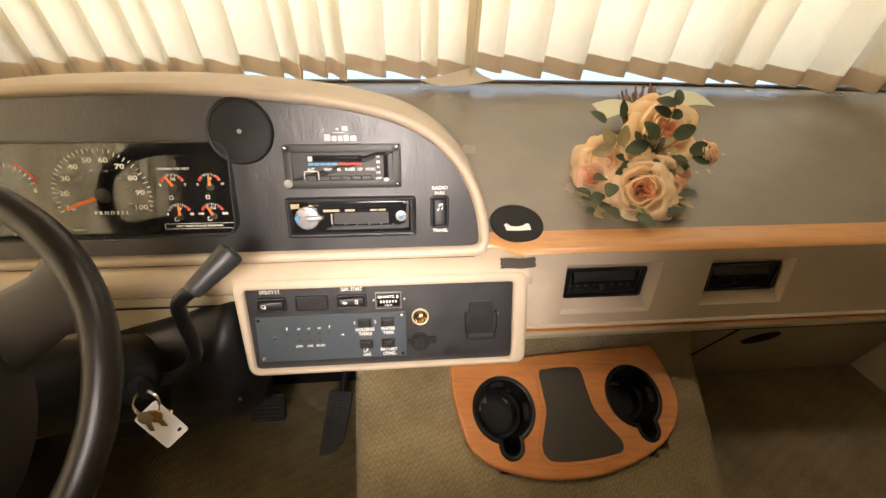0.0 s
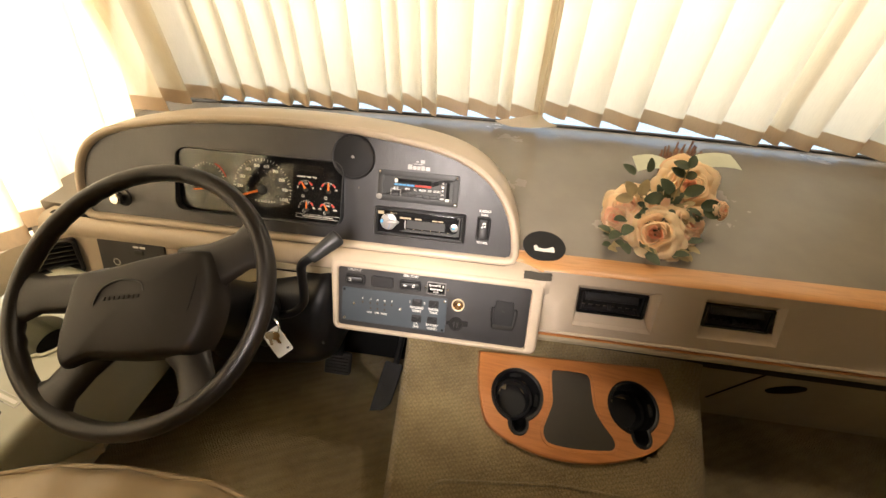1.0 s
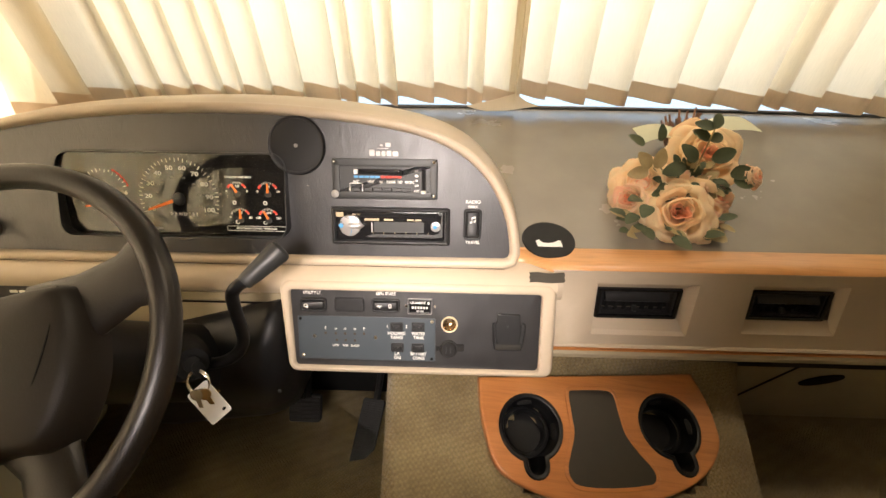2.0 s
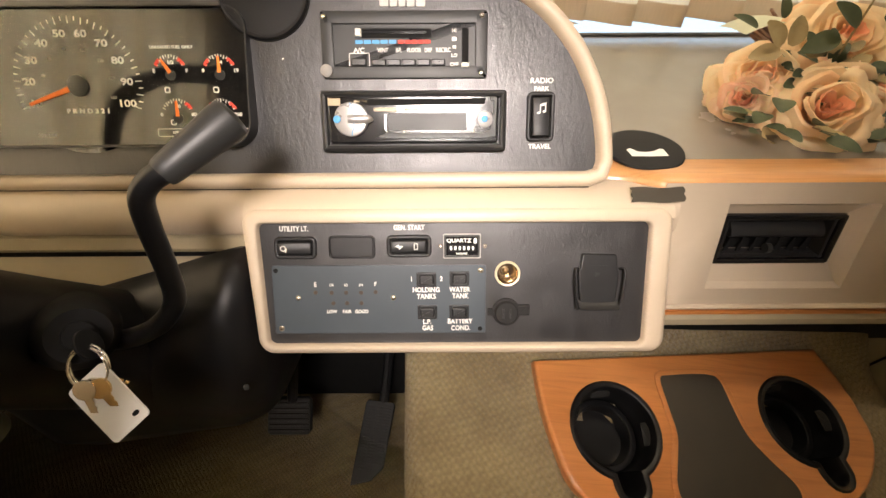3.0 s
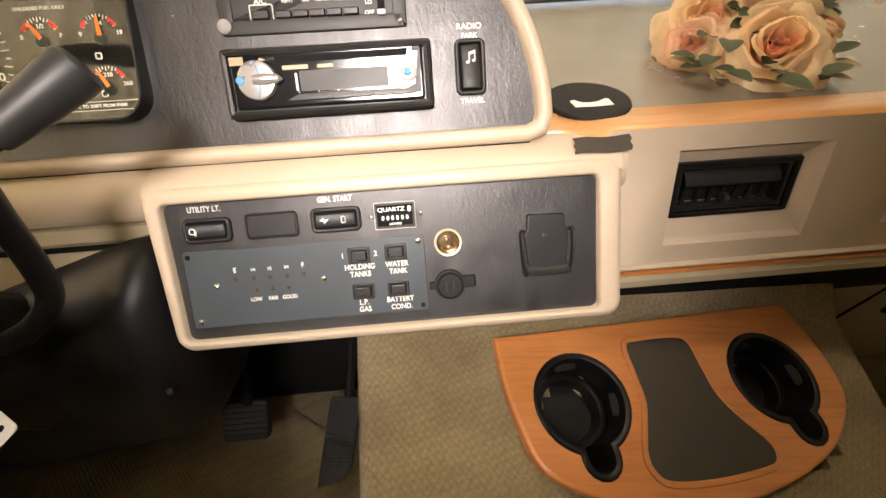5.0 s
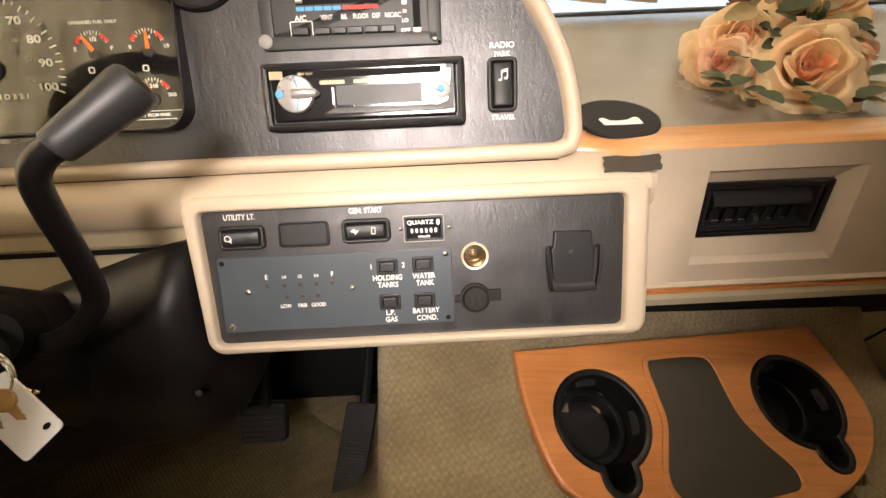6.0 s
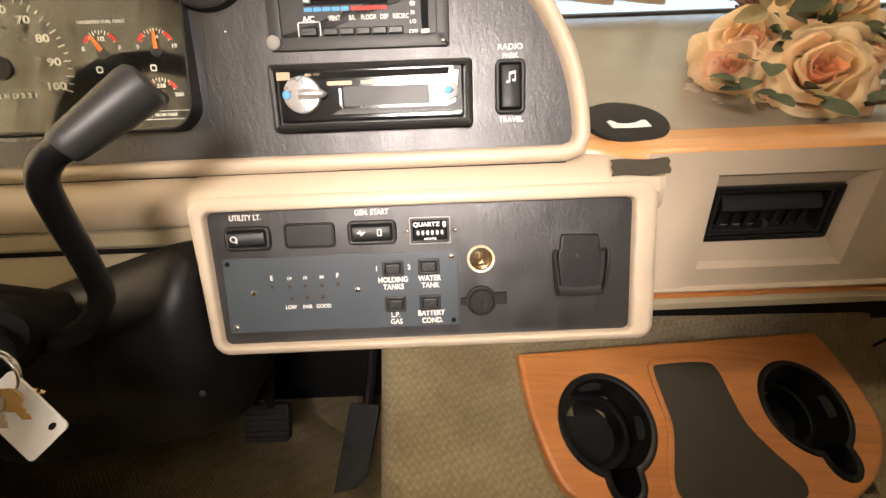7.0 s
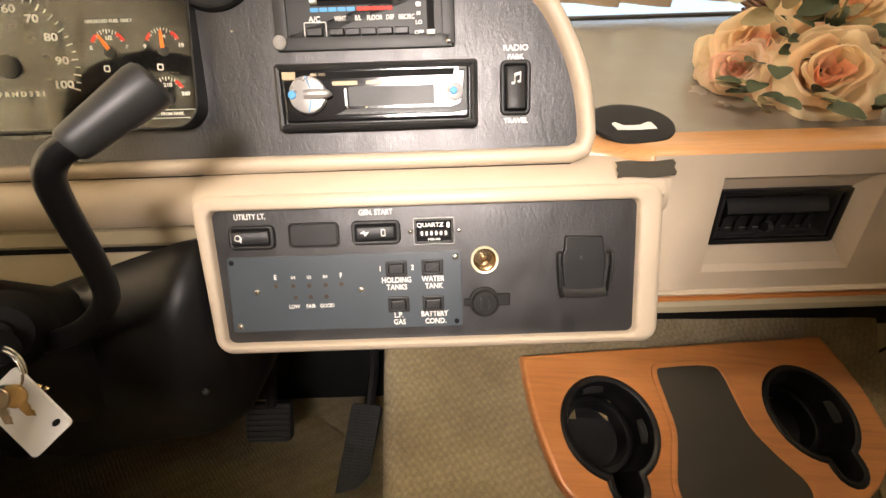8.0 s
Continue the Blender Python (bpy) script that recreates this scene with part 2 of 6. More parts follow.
SEAT = surface("tan_seat_vinyl", (0.27, 0.20, 0.115), 0.36, 0.45, vary=0.10, scale=5, grain=500, bump=0.12)
CLOTH = cloth("cream_curtain_cloth", (0.88, 0.82, 0.68), 0.48)
# tan in the colour stands for less daylight through the doubled cloth
HEM = cloth("doubled_hem_dimmed_to_tan", (0.74, 0.60, 0.45), 0.33)
EDGE = cloth("beige_curtain_edge", (0.84, 0.75, 0.60), 0.40)
# the unlit cabin's dark is put into the unseen rear wall's colour
UNLIT_REAR = wood("dark_wood_for_unlit_cabin", (0.05, 0.028, 0.014), (0.11, 0.062, 0.032))
WALL = surface("tan_wall_board", (0.48, 0.41, 0.30), 0.6, 0.3, vary=0.05, scale=6, grain=500, bump=0.1)
CONSOLE = surface("grey_green_console_plastic", (0.45, 0.455, 0.36), 0.40, 0.4, vary=0.06, scale=9, grain=700, bump=0.10)
PETAL = petal_mat("peach_petals", (0.97, 0.64, 0.36), (1.0, 0.84, 0.58))
PETAL_HEART = petal_mat("salmon_heart_petals", (0.97, 0.46, 0.28), (0.99, 0.66, 0.44))
PETAL_PINK = petal_mat("pink_petals", (0.97, 0.58, 0.38), (1.0, 0.80, 0.58))
LEAF = leaf_mat("dark_green_leaves", (0.030, 0.045, 0.018), (0.085, 0.105, 0.045))
LEAF_DRY = leaf_mat("dried_tan_leaves", (0.26, 0.19, 0.08), (0.45, 0.36, 0.18))
RIBBON = surface("pale_green_ribbon", (0.55, 0.56, 0.42), 0.6, 0.3, vary=0.06, bump=0.1)
TWIG = surface("brown_twigs", (0.17, 0.075, 0.035), 0.75, 0.3, vary=0.35, scale=120, bump=0.4)
GLASS = glass("clear_lens", 0.0, ior=1.04)
PANE = bpy.data.materials.new("window_glass")
PANE.use_nodes = True
pn = PANE.node_tree
pn.nodes.remove(pn.nodes["Principled BSDF"])
clear, sheen, both = pn.nodes.new("ShaderNodeBsdfTransparent"), pn.nodes.new("ShaderNodeBsdfGlossy"), pn.nodes.new("ShaderNodeMixShader")
sheen.inputs["Roughness"].default_value, both.inputs[0].default_value = 0.02, 0.06
pn.links.new(clear.outputs[0], both.inputs[1])
pn.links.new(sheen.outputs[0], both.inputs[2])
pn.links.new(both.outputs[0], pn.nodes["Material Output"].inputs[0])
SKY_GLOW = bpy.data.materials.new("bright_sky")
SKY_GLOW.use_nodes = True
sg = SKY_GLOW.node_tree
sg.nodes.remove(sg.nodes["Principled BSDF"])
em = sg.nodes.new("ShaderNodeEmission")
em.inputs[0].default_value, em.inputs[1].default_value = (0.62, 0.81, 1.0, 1), 1.7
sg.links.new(em.outputs[0], sg.nodes["Material Output"].inputs[0])
RAIL = surface("dark_grey_gasket", (0.06, 0.06, 0.06), 0.35, 0.5, vary=0.15, bump=0.1)

# ---- mesh helpers ----


def panel_frame(o, lean, turn=0.0):
    """Pose of a panel: x across it, y up along it, z out of it towards the seats. lean: degrees by which its top goes forward."""
    c, k = math.cos(radians(lean)), math.sin(radians(lean))
    m = Matrix(((1, 0, 0, 0), (0, k, -c, 0), (0, c, k, 0), (0, 0, 0, 1)))
    return Matrix.Translation(o) @ Matrix.Rotation(radians(turn), 4, "Z") @ m


def part(name, bm, mat, parent=None, label="", sharp=38):
    bmesh.ops.recalc_face_normals(bm, faces=bm.faces)
    me = bpy.data.meshes.new(name)
    bm.to_mesh(me)
    bm.free()
    me.materials.append(mat)
    me.polygons.foreach_set("use_smooth", [True] * len(me.polygons))
    me.set_sharp_from_angle(angle=radians(sharp))
    ob = new(name, me)
    ob.parent = parent
    return tagged(ob, label)


def thing(name, m, label, category, group="", kind=""):
    ob = new(name)
    ob.empty_display_size = 0.03
    ob.matrix_world = m
    return tagged(ob, label, category, group, kind)


def loft(rings, cap0=True, cap1=True, closed=True):
    bm = bmesh.new()
    vs = [[bm.verts.new(p) for p in r] for r in rings]
    n = len(rings[0])
    for a, b in zip(vs, vs[1:]):
        for i in range(n if closed else n - 1):
            j = (i + 1) % n
            bm.faces.new((a[i], a[j], b[j], b[i]))
    if cap0:
        bm.faces.new(vs[0][::-1])
    if cap1:
        bm.faces.new(vs[-1])
    return bm


def area2(o):
    return sum(o[i][0] * o[(i + 1) % len(o)][1] - o[(i + 1) % len(o)][0] * o[i][1] for i in range(len(o)))


def offset(o, d):
    """The closed outline o, moved outwards by d."""
    s = 1 if area2(o) > 0 else -1
    res = []
    for i, p in enumerate(o):
        a, b = Vector(o[i - 1]), Vector(o[(i + 1) % len(o)])
        q = Vector(p)
        e1, e2 = (q - a), (b - q)
        n1, n2 = Vector((e1.y, -e1.x)), Vector((e2.y, -e2.x))
        n1 = n1.normalized() if n1.length > 1e-9 else n2.normalized()
        n2 = n2.normalized() if n2.length > 1e-9 else n1
        n = n1 + n2
        n = n / max(0.35, n.length_squared) * 2 if n.length > 1e-6 else n1
        res.append((q.x + s * d * n.x, q.y + s * d * n.y))
    return res


def rrect(x0, y0, x1, y1, r, seg=5):
    r = min(r, abs(x1 - x0) / 2 - 1e-5, abs(y1 - y0) / 2 - 1e-5)
    o = []
    for cx, cy, a in ((x1 - r, y1 - r, 0), (x0 + r, y1 - r, 90), (x0 + r, y0 + r, 180), (x1 - r, y0 + r, 270)):
        for k in range(seg + 1):
            t = radians(a + 90 * k / seg)
            o.append((cx + r * math.cos(t), cy + r * math.sin(t)))
    return o


def disc(cx, cy, rx, ry=None, n=32):
    ry = ry or rx
    return [(cx + rx * math.cos(2 * math.pi * k / n), cy + ry * math.sin(2 * math.pi * k / n)) for k in range(n)]


def spline(p, per=6, closed=True):
    """Smooth curve through a few control points."""
    n, res = len(p), []
    for i in range(n if closed else n - 1):
        g = [Vector(p[(i + k) % n] if closed else p[max(0, min(n - 1, i + k))]) for k in (-1, 0, 1, 2)]
        for s in range(per):
            t = s / per
            res.append(tuple(0.5 * (2 * g[1] + (g[2] - g[0]) * t + (2 * g[0] - 5 * g[1] + 4 * g[2] - g[3]) * t * t + (3 * g[1] - g[0] - 3 * g[2] + g[3]) * t ** 3)))
    if not closed:
        res.append(tuple(p[-1]))
    return res


def prism(o, z0, z1, bevel=0.0, steps=3, back=True):
    """The outline o as a solid from z0 to z1, its front edge rounded."""
    if area2(o) < 0:
        o = o[::-1]
    rings = [[(x, y, z0) for x, y in o]]
    if bevel > 0:
        for k in range(steps + 1):
            a = math.pi / 2 * k / steps
            rings.append([(x, y, z1 - bevel + bevel * math.sin(a)) for x, y in offset(o, -bevel * (1 - math.cos(a)))])
        rings.append([(x, y, z1) for x, y in offset(o, -bevel * 1.25)])
    else:
        rings.append([(x, y, z1) for x, y in o])
    return loft(rings, back)


def ring(o, inner, z0, z1, bevel=0.002, steps=3, zin=None):
    """A frame between the outline o and its own inward offset, rounded in front."""
    if area2(o) < 0:
        o = o[::-1]
    rows = [(0.0, z0)]
    for k in range(steps + 1):
        a = math.pi / 2 * k / steps
        rows.append((bevel * (1 - math.cos(a)), z1 - bevel + bevel * math.sin(a)))
    for k in range(steps + 1):
        a = math.pi / 2 * k / steps
        rows.append((inner - bevel + bevel * math.sin(a), z1 - bevel + bevel * math.cos(a)))
    rows.append((inner, z0 if zin is None else zin))
    return loft([[(x, y, z) for x, y in offset(o, -d)] for d, z in rows], False, False)


def lathe(profile, n=28):
    """Turns (radius, height) pairs about z."""
    return loft([[(r * math.cos(2 * math.pi * k / n), r * math.sin(2 * math.pi * k / n), z) for k in range(n)] for r, z in profile])


def tube(pts, radii, n=10, cap=True):
    pts = [Vector(p) for p in pts]
    if not isinstance(radii, (list, tuple)):
        radii = [radii] * len(pts)
    d = (pts[1] - pts[0]).normalized()
    side = d.orthogonal().normalized()
    rings = []
    for i, p in enumerate(pts):
        d = (pts[min(i + 1, len(pts) - 1)] - pts[max(i - 1, 0)]).normalized()
        side = (side - d * side.dot(d)).normalized()
        up = d.cross(side)
        rings.append([tuple(p + radii[i] * (side * math.cos(2 * math.pi * k / n) + up * math.sin(2 * math.pi * k / n))) for k in range(n)])
    return loft(rings, cap, cap)


def block(x0, y0, z0, x1, y1, z1, bevel=0.004, r=None):
    return prism(rrect(x0, y0, x1, y1, bevel if r is None else r, 3), z0, z1, bevel)


def moved(bm, m):
    bmesh.ops.transform(bm, matrix=m, verts=bm.verts)
    return bm


def joined(*bms):
    res = bmesh.new()
    for b in bms:
        me = bpy.data.meshes.new("joining")
        b.to_mesh(me)
        b.free()
        res.from_mesh(me)
        bpy.data.meshes.remove(me)
    return res


def lettering(text, size, parent, x, y, z, mat, stretch=1.0, turn=0.0, align="CENTER", label=""):
    cu = bpy.data.curves.new("lettering", "FONT")
    cu.body, cu.size, cu.extrude, cu.resolution_u = text, size, 0.00012, 3
    cu.align_x, cu.align_y = align, "CENTER"
    cu.offset = size * 0.022
    tmp = new("lettering_source", cu)
    bpy.context.view_layer.update()
    me = bpy.data.meshes.new_from_object(tmp.evaluated_get(bpy.context.evaluated_depsgraph_get()))
    bpy.data.objects.remove(tmp)
    me.materials.clear()
    me.materials.append(mat)
    ob = new("lettering", me)
    ob.parent = parent
    ob.matrix_local = Matrix.Translation((x, y, z)) @ Matrix.Rotation(radians(turn), 4, "Z") @ Matrix.Diagonal((stretch, 1, 1, 1))
    return tagged(ob, label or 'printed words "' + text.replace("\n", " ") + '"')


def bored(ob, cut, m):
    """Cuts the solid cut, posed by m, out of the mesh ob."""
    me = bpy.data.meshes.new("cut")
    bmesh.ops.recalc_face_normals(cut, faces=cut.faces)
    cut.to_mesh(me)
    cut.free()
    tool = new("cut", me)
    tool.matrix_world = m
    mod = ob.modifiers.new("cut", "BOOLEAN")
    mod.object, mod.solver = tool, "EXACT"
    bpy.context.view_layer.update()
    res = bpy.data.meshes.new_from_object(ob.evaluated_get(bpy.context.evaluated_depsgraph_get()))
    ob.modifiers.clear()
    ob.data = res
    bpy.data.objects.remove(tool)


def screw(parent, x, y, z, r=0.003, mat=None):
    bm = lathe([(r * 1.15, 0), (r, r * 0.35), (r * 0.6, r * 0.6), (0.0002, r * 0.65)], 14)
    part("screw", moved(bm, Matrix.Translation((x, y, z))), mat or METAL, parent, "bright round screw head")
# ---- the cab's shell ----


def shell(name, bm, mat, label):
    return tagged(part(name, bm, mat), label, "", "", "structure")


X0, X1, YB, ZC = -1.12, 1.42, -1.35, 1.98
shell("floor", block(X0, YB, -0.06, X1, 1.5, 0.0, 0.002), CARPET_FLOOR, "brown olive carpeted cab floor")
shell("ceiling", block(X0, YB, ZC, X1, 1.5, ZC + 0.06, 0.002), WALL, "cream ceiling board of the motorhome")
shell("wall_back", moved(block(X0, 0, -0.03, X1, ZC, 0.03, 0.002), Matrix.Translation((0, YB, 0)) @ Matrix.Rotation(radians(90), 4, "X")), UNLIT_REAR, "plain unseen rear wall, coloured dark for the unlit cabin")


def side_wall(name, x, thick, y0, y1, z0, z1, label):
    """A wall along y with one window opening."""
    pieces = [(YB, y0, 0, ZC), (y1, 1.5, 0, ZC), (y0, y1, 0, z0), (y0, y1, z1, ZC)]
    bms = [block(min(x, x + thick), a, c, max(x, x + thick), b, d, 0.001) for a, b, c, d in pieces]
    shell(name, joined(*bms), WALL, label)


side_wall("wall_left", X0 - 0.05, 0.05, -0.75, 1.02, 0.54, 1.60, "cream wall with the driver's side window opening")
side_wall("wall_right", X1, 0.05, -0.75, 0.95, 0.80, 1.60, "cream wall with the passenger's side window opening")
# front: nose wall under and header over the windshield
shell("wall_front", joined(block(X0, 1.42, 0, X1, 1.50, 0.60, 0.002), block(X0, 1.10, 1.70, X1, 1.18, ZC, 0.002)), WALL, "cream nose wall below and above the windshield")


def window(name, x0, x1, z0, z1, m, label):
    w = tagged(thing(name, m, label, ""), kind="structure")
    part("window_frame", ring(rrect(x0, z0, x1, z1, 0.06), 0.035, -0.02, 0.012, 0.006), RAIL, w, "dark rubber window gasket")
    p = part("pane", prism(offset(rrect(x0, z0, x1, z1, 0.06), -0.03), -0.004, 0.0), PANE, w, "clear glass")
    p.visible_shadow = False


window("window_1", X0 + 0.02, X1 - 0.02, 0.61, 1.69, Matrix.Translation((0, 1.42, 0.60)) @ Matrix.Rotation(radians(15), 4, "X") @ panel_frame((0, 0, -0.60), 0), "wide windshield behind drawn curtains")
window("window_2", -1.0, 0.73, 0.56, 1.58, Matrix.Translation((X0 - 0.01, 0, 0)) @ Matrix.Rotation(radians(90), 4, "Z") @ panel_frame((0, 0, 0), 0), "driver's side window behind a drawn curtain")
window("window_3", -0.73, 0.93, 0.82, 1.58, Matrix.Translation((X1 + 0.01, 0, 0)) @ Matrix.Rotation(radians(-90), 4, "Z") @ panel_frame((0, 0, 0), 0), "passenger's side window behind a drawn curtain")

shell("backdrop", block(-2.6, 2.2, -0.5, 3.0, 2.22, 3.2, 0.001), SKY_GLOW, "plain bright sky outside the windshield")

# sloping kick panel in front of the passenger's feet
kick = tagged(thing("kick_panel", panel_frame((0, 0.87, 0.0), -16), "beige panel in the passenger's footwell with a black oval grille", "panel"), kind="structure")
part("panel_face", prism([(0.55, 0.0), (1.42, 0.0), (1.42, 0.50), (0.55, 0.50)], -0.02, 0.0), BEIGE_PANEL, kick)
part("seam", tube([(0.795, 0.10, 0.001), (0.86, 0.22, 0.001), (0.92, 0.33, 0.001)], 0.003, 6), BLACK_AND_SHADE, kick, "dark diagonal joint")
og = moved(prism(disc(0, 0, 0.052, 0.021, 28), -0.001, 0.004, 0.002), Matrix.Translation((0.975, 0.205, 0)) @ Matrix.Rotation(radians(22), 4, "Z"))
part("oval_grille", og, BLACK_AND_SHADE, kick, "black oval grille")

# ---- engine cover ----
T_X, T_Y, T_0 = -0.1346, 0.570, 0.3538


def top_z(x, y):
    return T_0 + T_X * (x - 0.067) + T_Y * (y - 0.618)


def engine_cover():
    root = thing("engine_cover", Matrix.Identity(4), "carpeted engine cover sloping down between the seats", "engine cover")
    ys = [1.2, 1.0, 0.85, 0.76] + [0.70 - 0.014 * k for k in range(22)] + [0.36, 0.32, 0.28, 0.24, 0.215, 0.205]

    def sunk(x, y):
        """The openings under the cup holders."""
        near = min(math.dist((x, y), c) - r for c, r in (((0.168, 0.546), 0.060), ((0.176, 0.486), 0.030), ((0.454, 0.577), 0.060), ((0.472, 0.518), 0.030)))
        return 0.075 if near < 0 else 0.0

    rows = []
    for y in ys:
        left, right = -0.129 + 0.05 * (0.72 - y), 0.655 + 0.12 * min(0.0, y - 0.70)
        flat = min(y, 0.80)
        drop = max(0.0, 0.29 - y) ** 2 * 12 - 1.15 * max(0.0, min(y, 0.75) - 0.675)
        row = [(left - 0.004, y, -0.002)]
        r = 0.028
        for k in range(5):
            a = math.pi / 2 * k / 4
            x = left + r * (1 - math.cos(a))
            row.append((x, y, top_z(x, flat) - r + r * math.sin(a) - drop))
        for x in [-0.09 + 0.014 * k for k in range(48)]:
            row.append((x, y, top_z(x, flat) - drop + 0.0015 * math.sin(31 * x + 17 * y) - sunk(x, y)))
        for k in range(5):
            a = math.pi / 2 * (1 - k / 4)
            x = right - r * 1.6 + r * 1.6 * math.cos(a)
            row.append((x, y, top_z(x, flat) - r + r * math.sin(a) - drop))
        row.append((right + 0.012, y, -0.002))
        rows.append(row)
    rows.append([(p[0], 0.195, 0.0 if 0 < i < len(row) - 1 else -0.002) for i, p in enumerate(rows[-1])])
    bm = loft(rows, False, False, closed=False)
    part("carpet_cover", bm, CARPET, root)
    edge = [(-0.020, 0.322), (-0.005, 0.343), (0.024, 0.357), (0.099, 0.369), (0.275, 0.396), (0.416, 0.403)]
    part("bound_edge", tube([(x, y, top_z(x, y) + 0.002) for x, y in spline(edge, 5, False)], 0.004, 8), CARPET_FLOOR, root, "bound carpet edge")
    return root


engine_cover()

# ---- cup tray on the engine cover ----
tn = Vector((-T_X, -T_Y, 1)).normalized()
tx = Vector((1, 0, T_X)).normalized()
TRAY = Matrix.Translation((0.30, 0.54, top_z(0.30, 0.54))) @ Matrix((tx, tn.cross(tx), tn)).transposed().to_4x4()
TI = TRAY.inverted()


def on_tray(x, y):
    p = TI @ Vector((x, y, top_z(x, y) + 0.0191))
    return (p.x, p.y)


def cup_holder(parent, cx, cy, sx, sy):
    """A moulded cup well with a long handle slot; sx, sy: the slot's far end."""
    a = math.atan2(sy - cy, sx - cx)
    far = math.hypot(sx - cx, sy - cy)
    R, w = 0.059, 0.0200

    def keyhole(grow):
        o, rr, ww = [], R + grow, w + grow
        half = math.asin(min(0.95, ww / rr))
        for k in range(33):
            t = half + (2 * math.pi - 2 * half) * k / 32
            o.append((rr * math.cos(t), rr * math.sin(t)))
        for k in range(9):
            t = -math.pi / 2 + math.pi * k / 8
            o.append((far - w + ww * math.cos(t), ww * math.sin(t)))
        return [(cx + x * math.cos(a) - y * math.sin(a), cy + x * math.sin(a) + y * math.cos(a)) for x, y in o]

    rows = [(0.006, 0.0125), (0.0055, 0.017), (0.003, 0.0195), (0.0, 0.0195), (-0.003, 0.018), (-0.005, 0.013), (-0.0075, -0.012), (-0.0095, -0.046), (-0.013, -0.052)]
    holder = part("cup_holder", loft([[(x, y, z) for x, y in keyhole(g)] for g, z in rows], False, True), CUP, parent, "glossy black plastic cup holder with a handle slot")
    step = lathe([(0.0500, -0.051), (0.0492, -0.026), (0.0470, -0.0245), (0.0415, -0.0245), (0.0400, -0.026), (0.0385, -0.0515)], 40)
    part("inner_step", moved(step, Matrix.Translation((cx, cy, 0))), CUP, holder)
    for t in (a + math.pi, a + math.pi * 0.45):
        tab = block(-0.015, -0.006, 0, 0.015, 0.006, 0.003, 0.0015)
        part("grip_tab", moved(tab, Matrix.Translation((cx + 0.0515 * math.cos(t), cy + 0.0515 * math.sin(t), 0.0005)) @ Matrix.Rotation(t - math.pi / 2, 4, "Z") @ Matrix.Rotation(radians(50), 4, "X")),
             RUBBER, holder, "grey rubber grip tab")
    return keyhole(0.0)


def cup_tray():
    root = thing("cup_tray", TRAY, "orange oak cup tray with rubber mat on the engine cover", "cup tray")
    ctrl = [(0.066, 0.612), (0.30, 0.641), (0.533, 0.670), (0.549, 0.628), (0.556, 0.588), (0.552, 0.548), (0.516, 0.505), (0.455, 0.471), (0.36, 0.442), (0.267, 0.432), (0.192, 0.437), (0.130, 0.453), (0.096, 0.474), (0.081, 0.510), (0.070, 0.555)]
    pts = [on_tray(*p) for p in ctrl]
    o = [pts[0], pts[1], pts[2]] + spline(pts[2:] + pts[:1], 6, False)[1:-1]
    wells = [((0.168, 0.538), (0.176, 0.463)), ((0.454, 0.569), (0.473, 0.495))]
    keys = [cup_holder(root, *on_tray(*c), *on_tray(*s)) for c, s in wells]
    board = prism(o, 0.0, 0.0165, 0.005)
    ob = part("board", board, OAK_TRAY, root, "varnished orange oak board")
    bored(ob, joined(*[prism(k, -0.05, 0.05) for k in keys]), TRAY)
    mat_ctrl = [(0.249, 0.605), (0.270, 0.613), (0.330, 0.619), (0.349, 0.610), (0.354, 0.579), (0.360, 0.547), (0.378, 0.522), (0.404, 0.494), (0.400, 0.474), (0.374, 0.466), (0.312, 0.457), (0.252, 0.455), (0.233, 0.466), (0.230, 0.484), (0.240, 0.510), (0.250, 0.538), (0.249, 0.569)]
    mo = spline([on_tray(*p) for p in mat_ctrl], 4)
    part("mat_groove", ring(offset(mo, 0.004), 0.008, 0.015, 0.0185, 0.0015), OAK_TRAY, root, "routed oak edge round the mat")
    part("rubber_mat", prism(mo, 0.0150, 0.0178, 0.001), MAT_GREY, root, "dark brown ribbed rubber mat")


cup_tray()

# ---- dashboard ----
A = panel_frame((0, 0.597, 0.656), 13.5)
B = panel_frame((0, 0.557, 0.607), 16.7)
AB = A.inverted() @ B
face_ctrl = [(0.1055, 0.010), (0.103, 0.034), (0.0965, 0.064), (0.085, 0.094), (0.062, 0.132), (0.022, 0.169), (-0.035, 0.196), (-0.11, 0.213), (-0.21, 0.225), (-0.32, 0.2315), (-0.43, 0.2315), (-0.55, 0.2265), (-0.67, 0.214), (-0.78, 0.192), (-0.845, 0.166), (-0.882, 0.128), (-0.897, 0.075), (-0.893, 0.012)]
face = spline(face_ctrl, 5, False) + [(-0.890, 0.002), (-0.883, -0.003), (0.095, -0.001), (0.103, 0.002)]

dash = thing("dashboard", A, "beige motorhome dashboard with black grained instrument face and oak trim", "dashboard")
part("instrument_face", prism(face, -0.012, 0.0), VINYL, dash, "black grained vinyl instrument face")
# rounded beige bead round the face, then the hood running forward
rows = []
for k in range(9):
    a = math.pi * k / 8
    rows.append((0.0085 - 0.0085 * math.cos(a), 0.002 + 0.0115 * math.sin(a)))
rows[0] = (-0.001, -0.004)
bead = loft([[(x, y, z) for x, y in offset(face, d)] for d, z in rows], False, False)
part("face_rim", bead, BEIGE, dash, "rounded beige rim")
k13, c13 = math.sin(radians(13.5)), math.cos(radians(13.5))
hood_rows = []
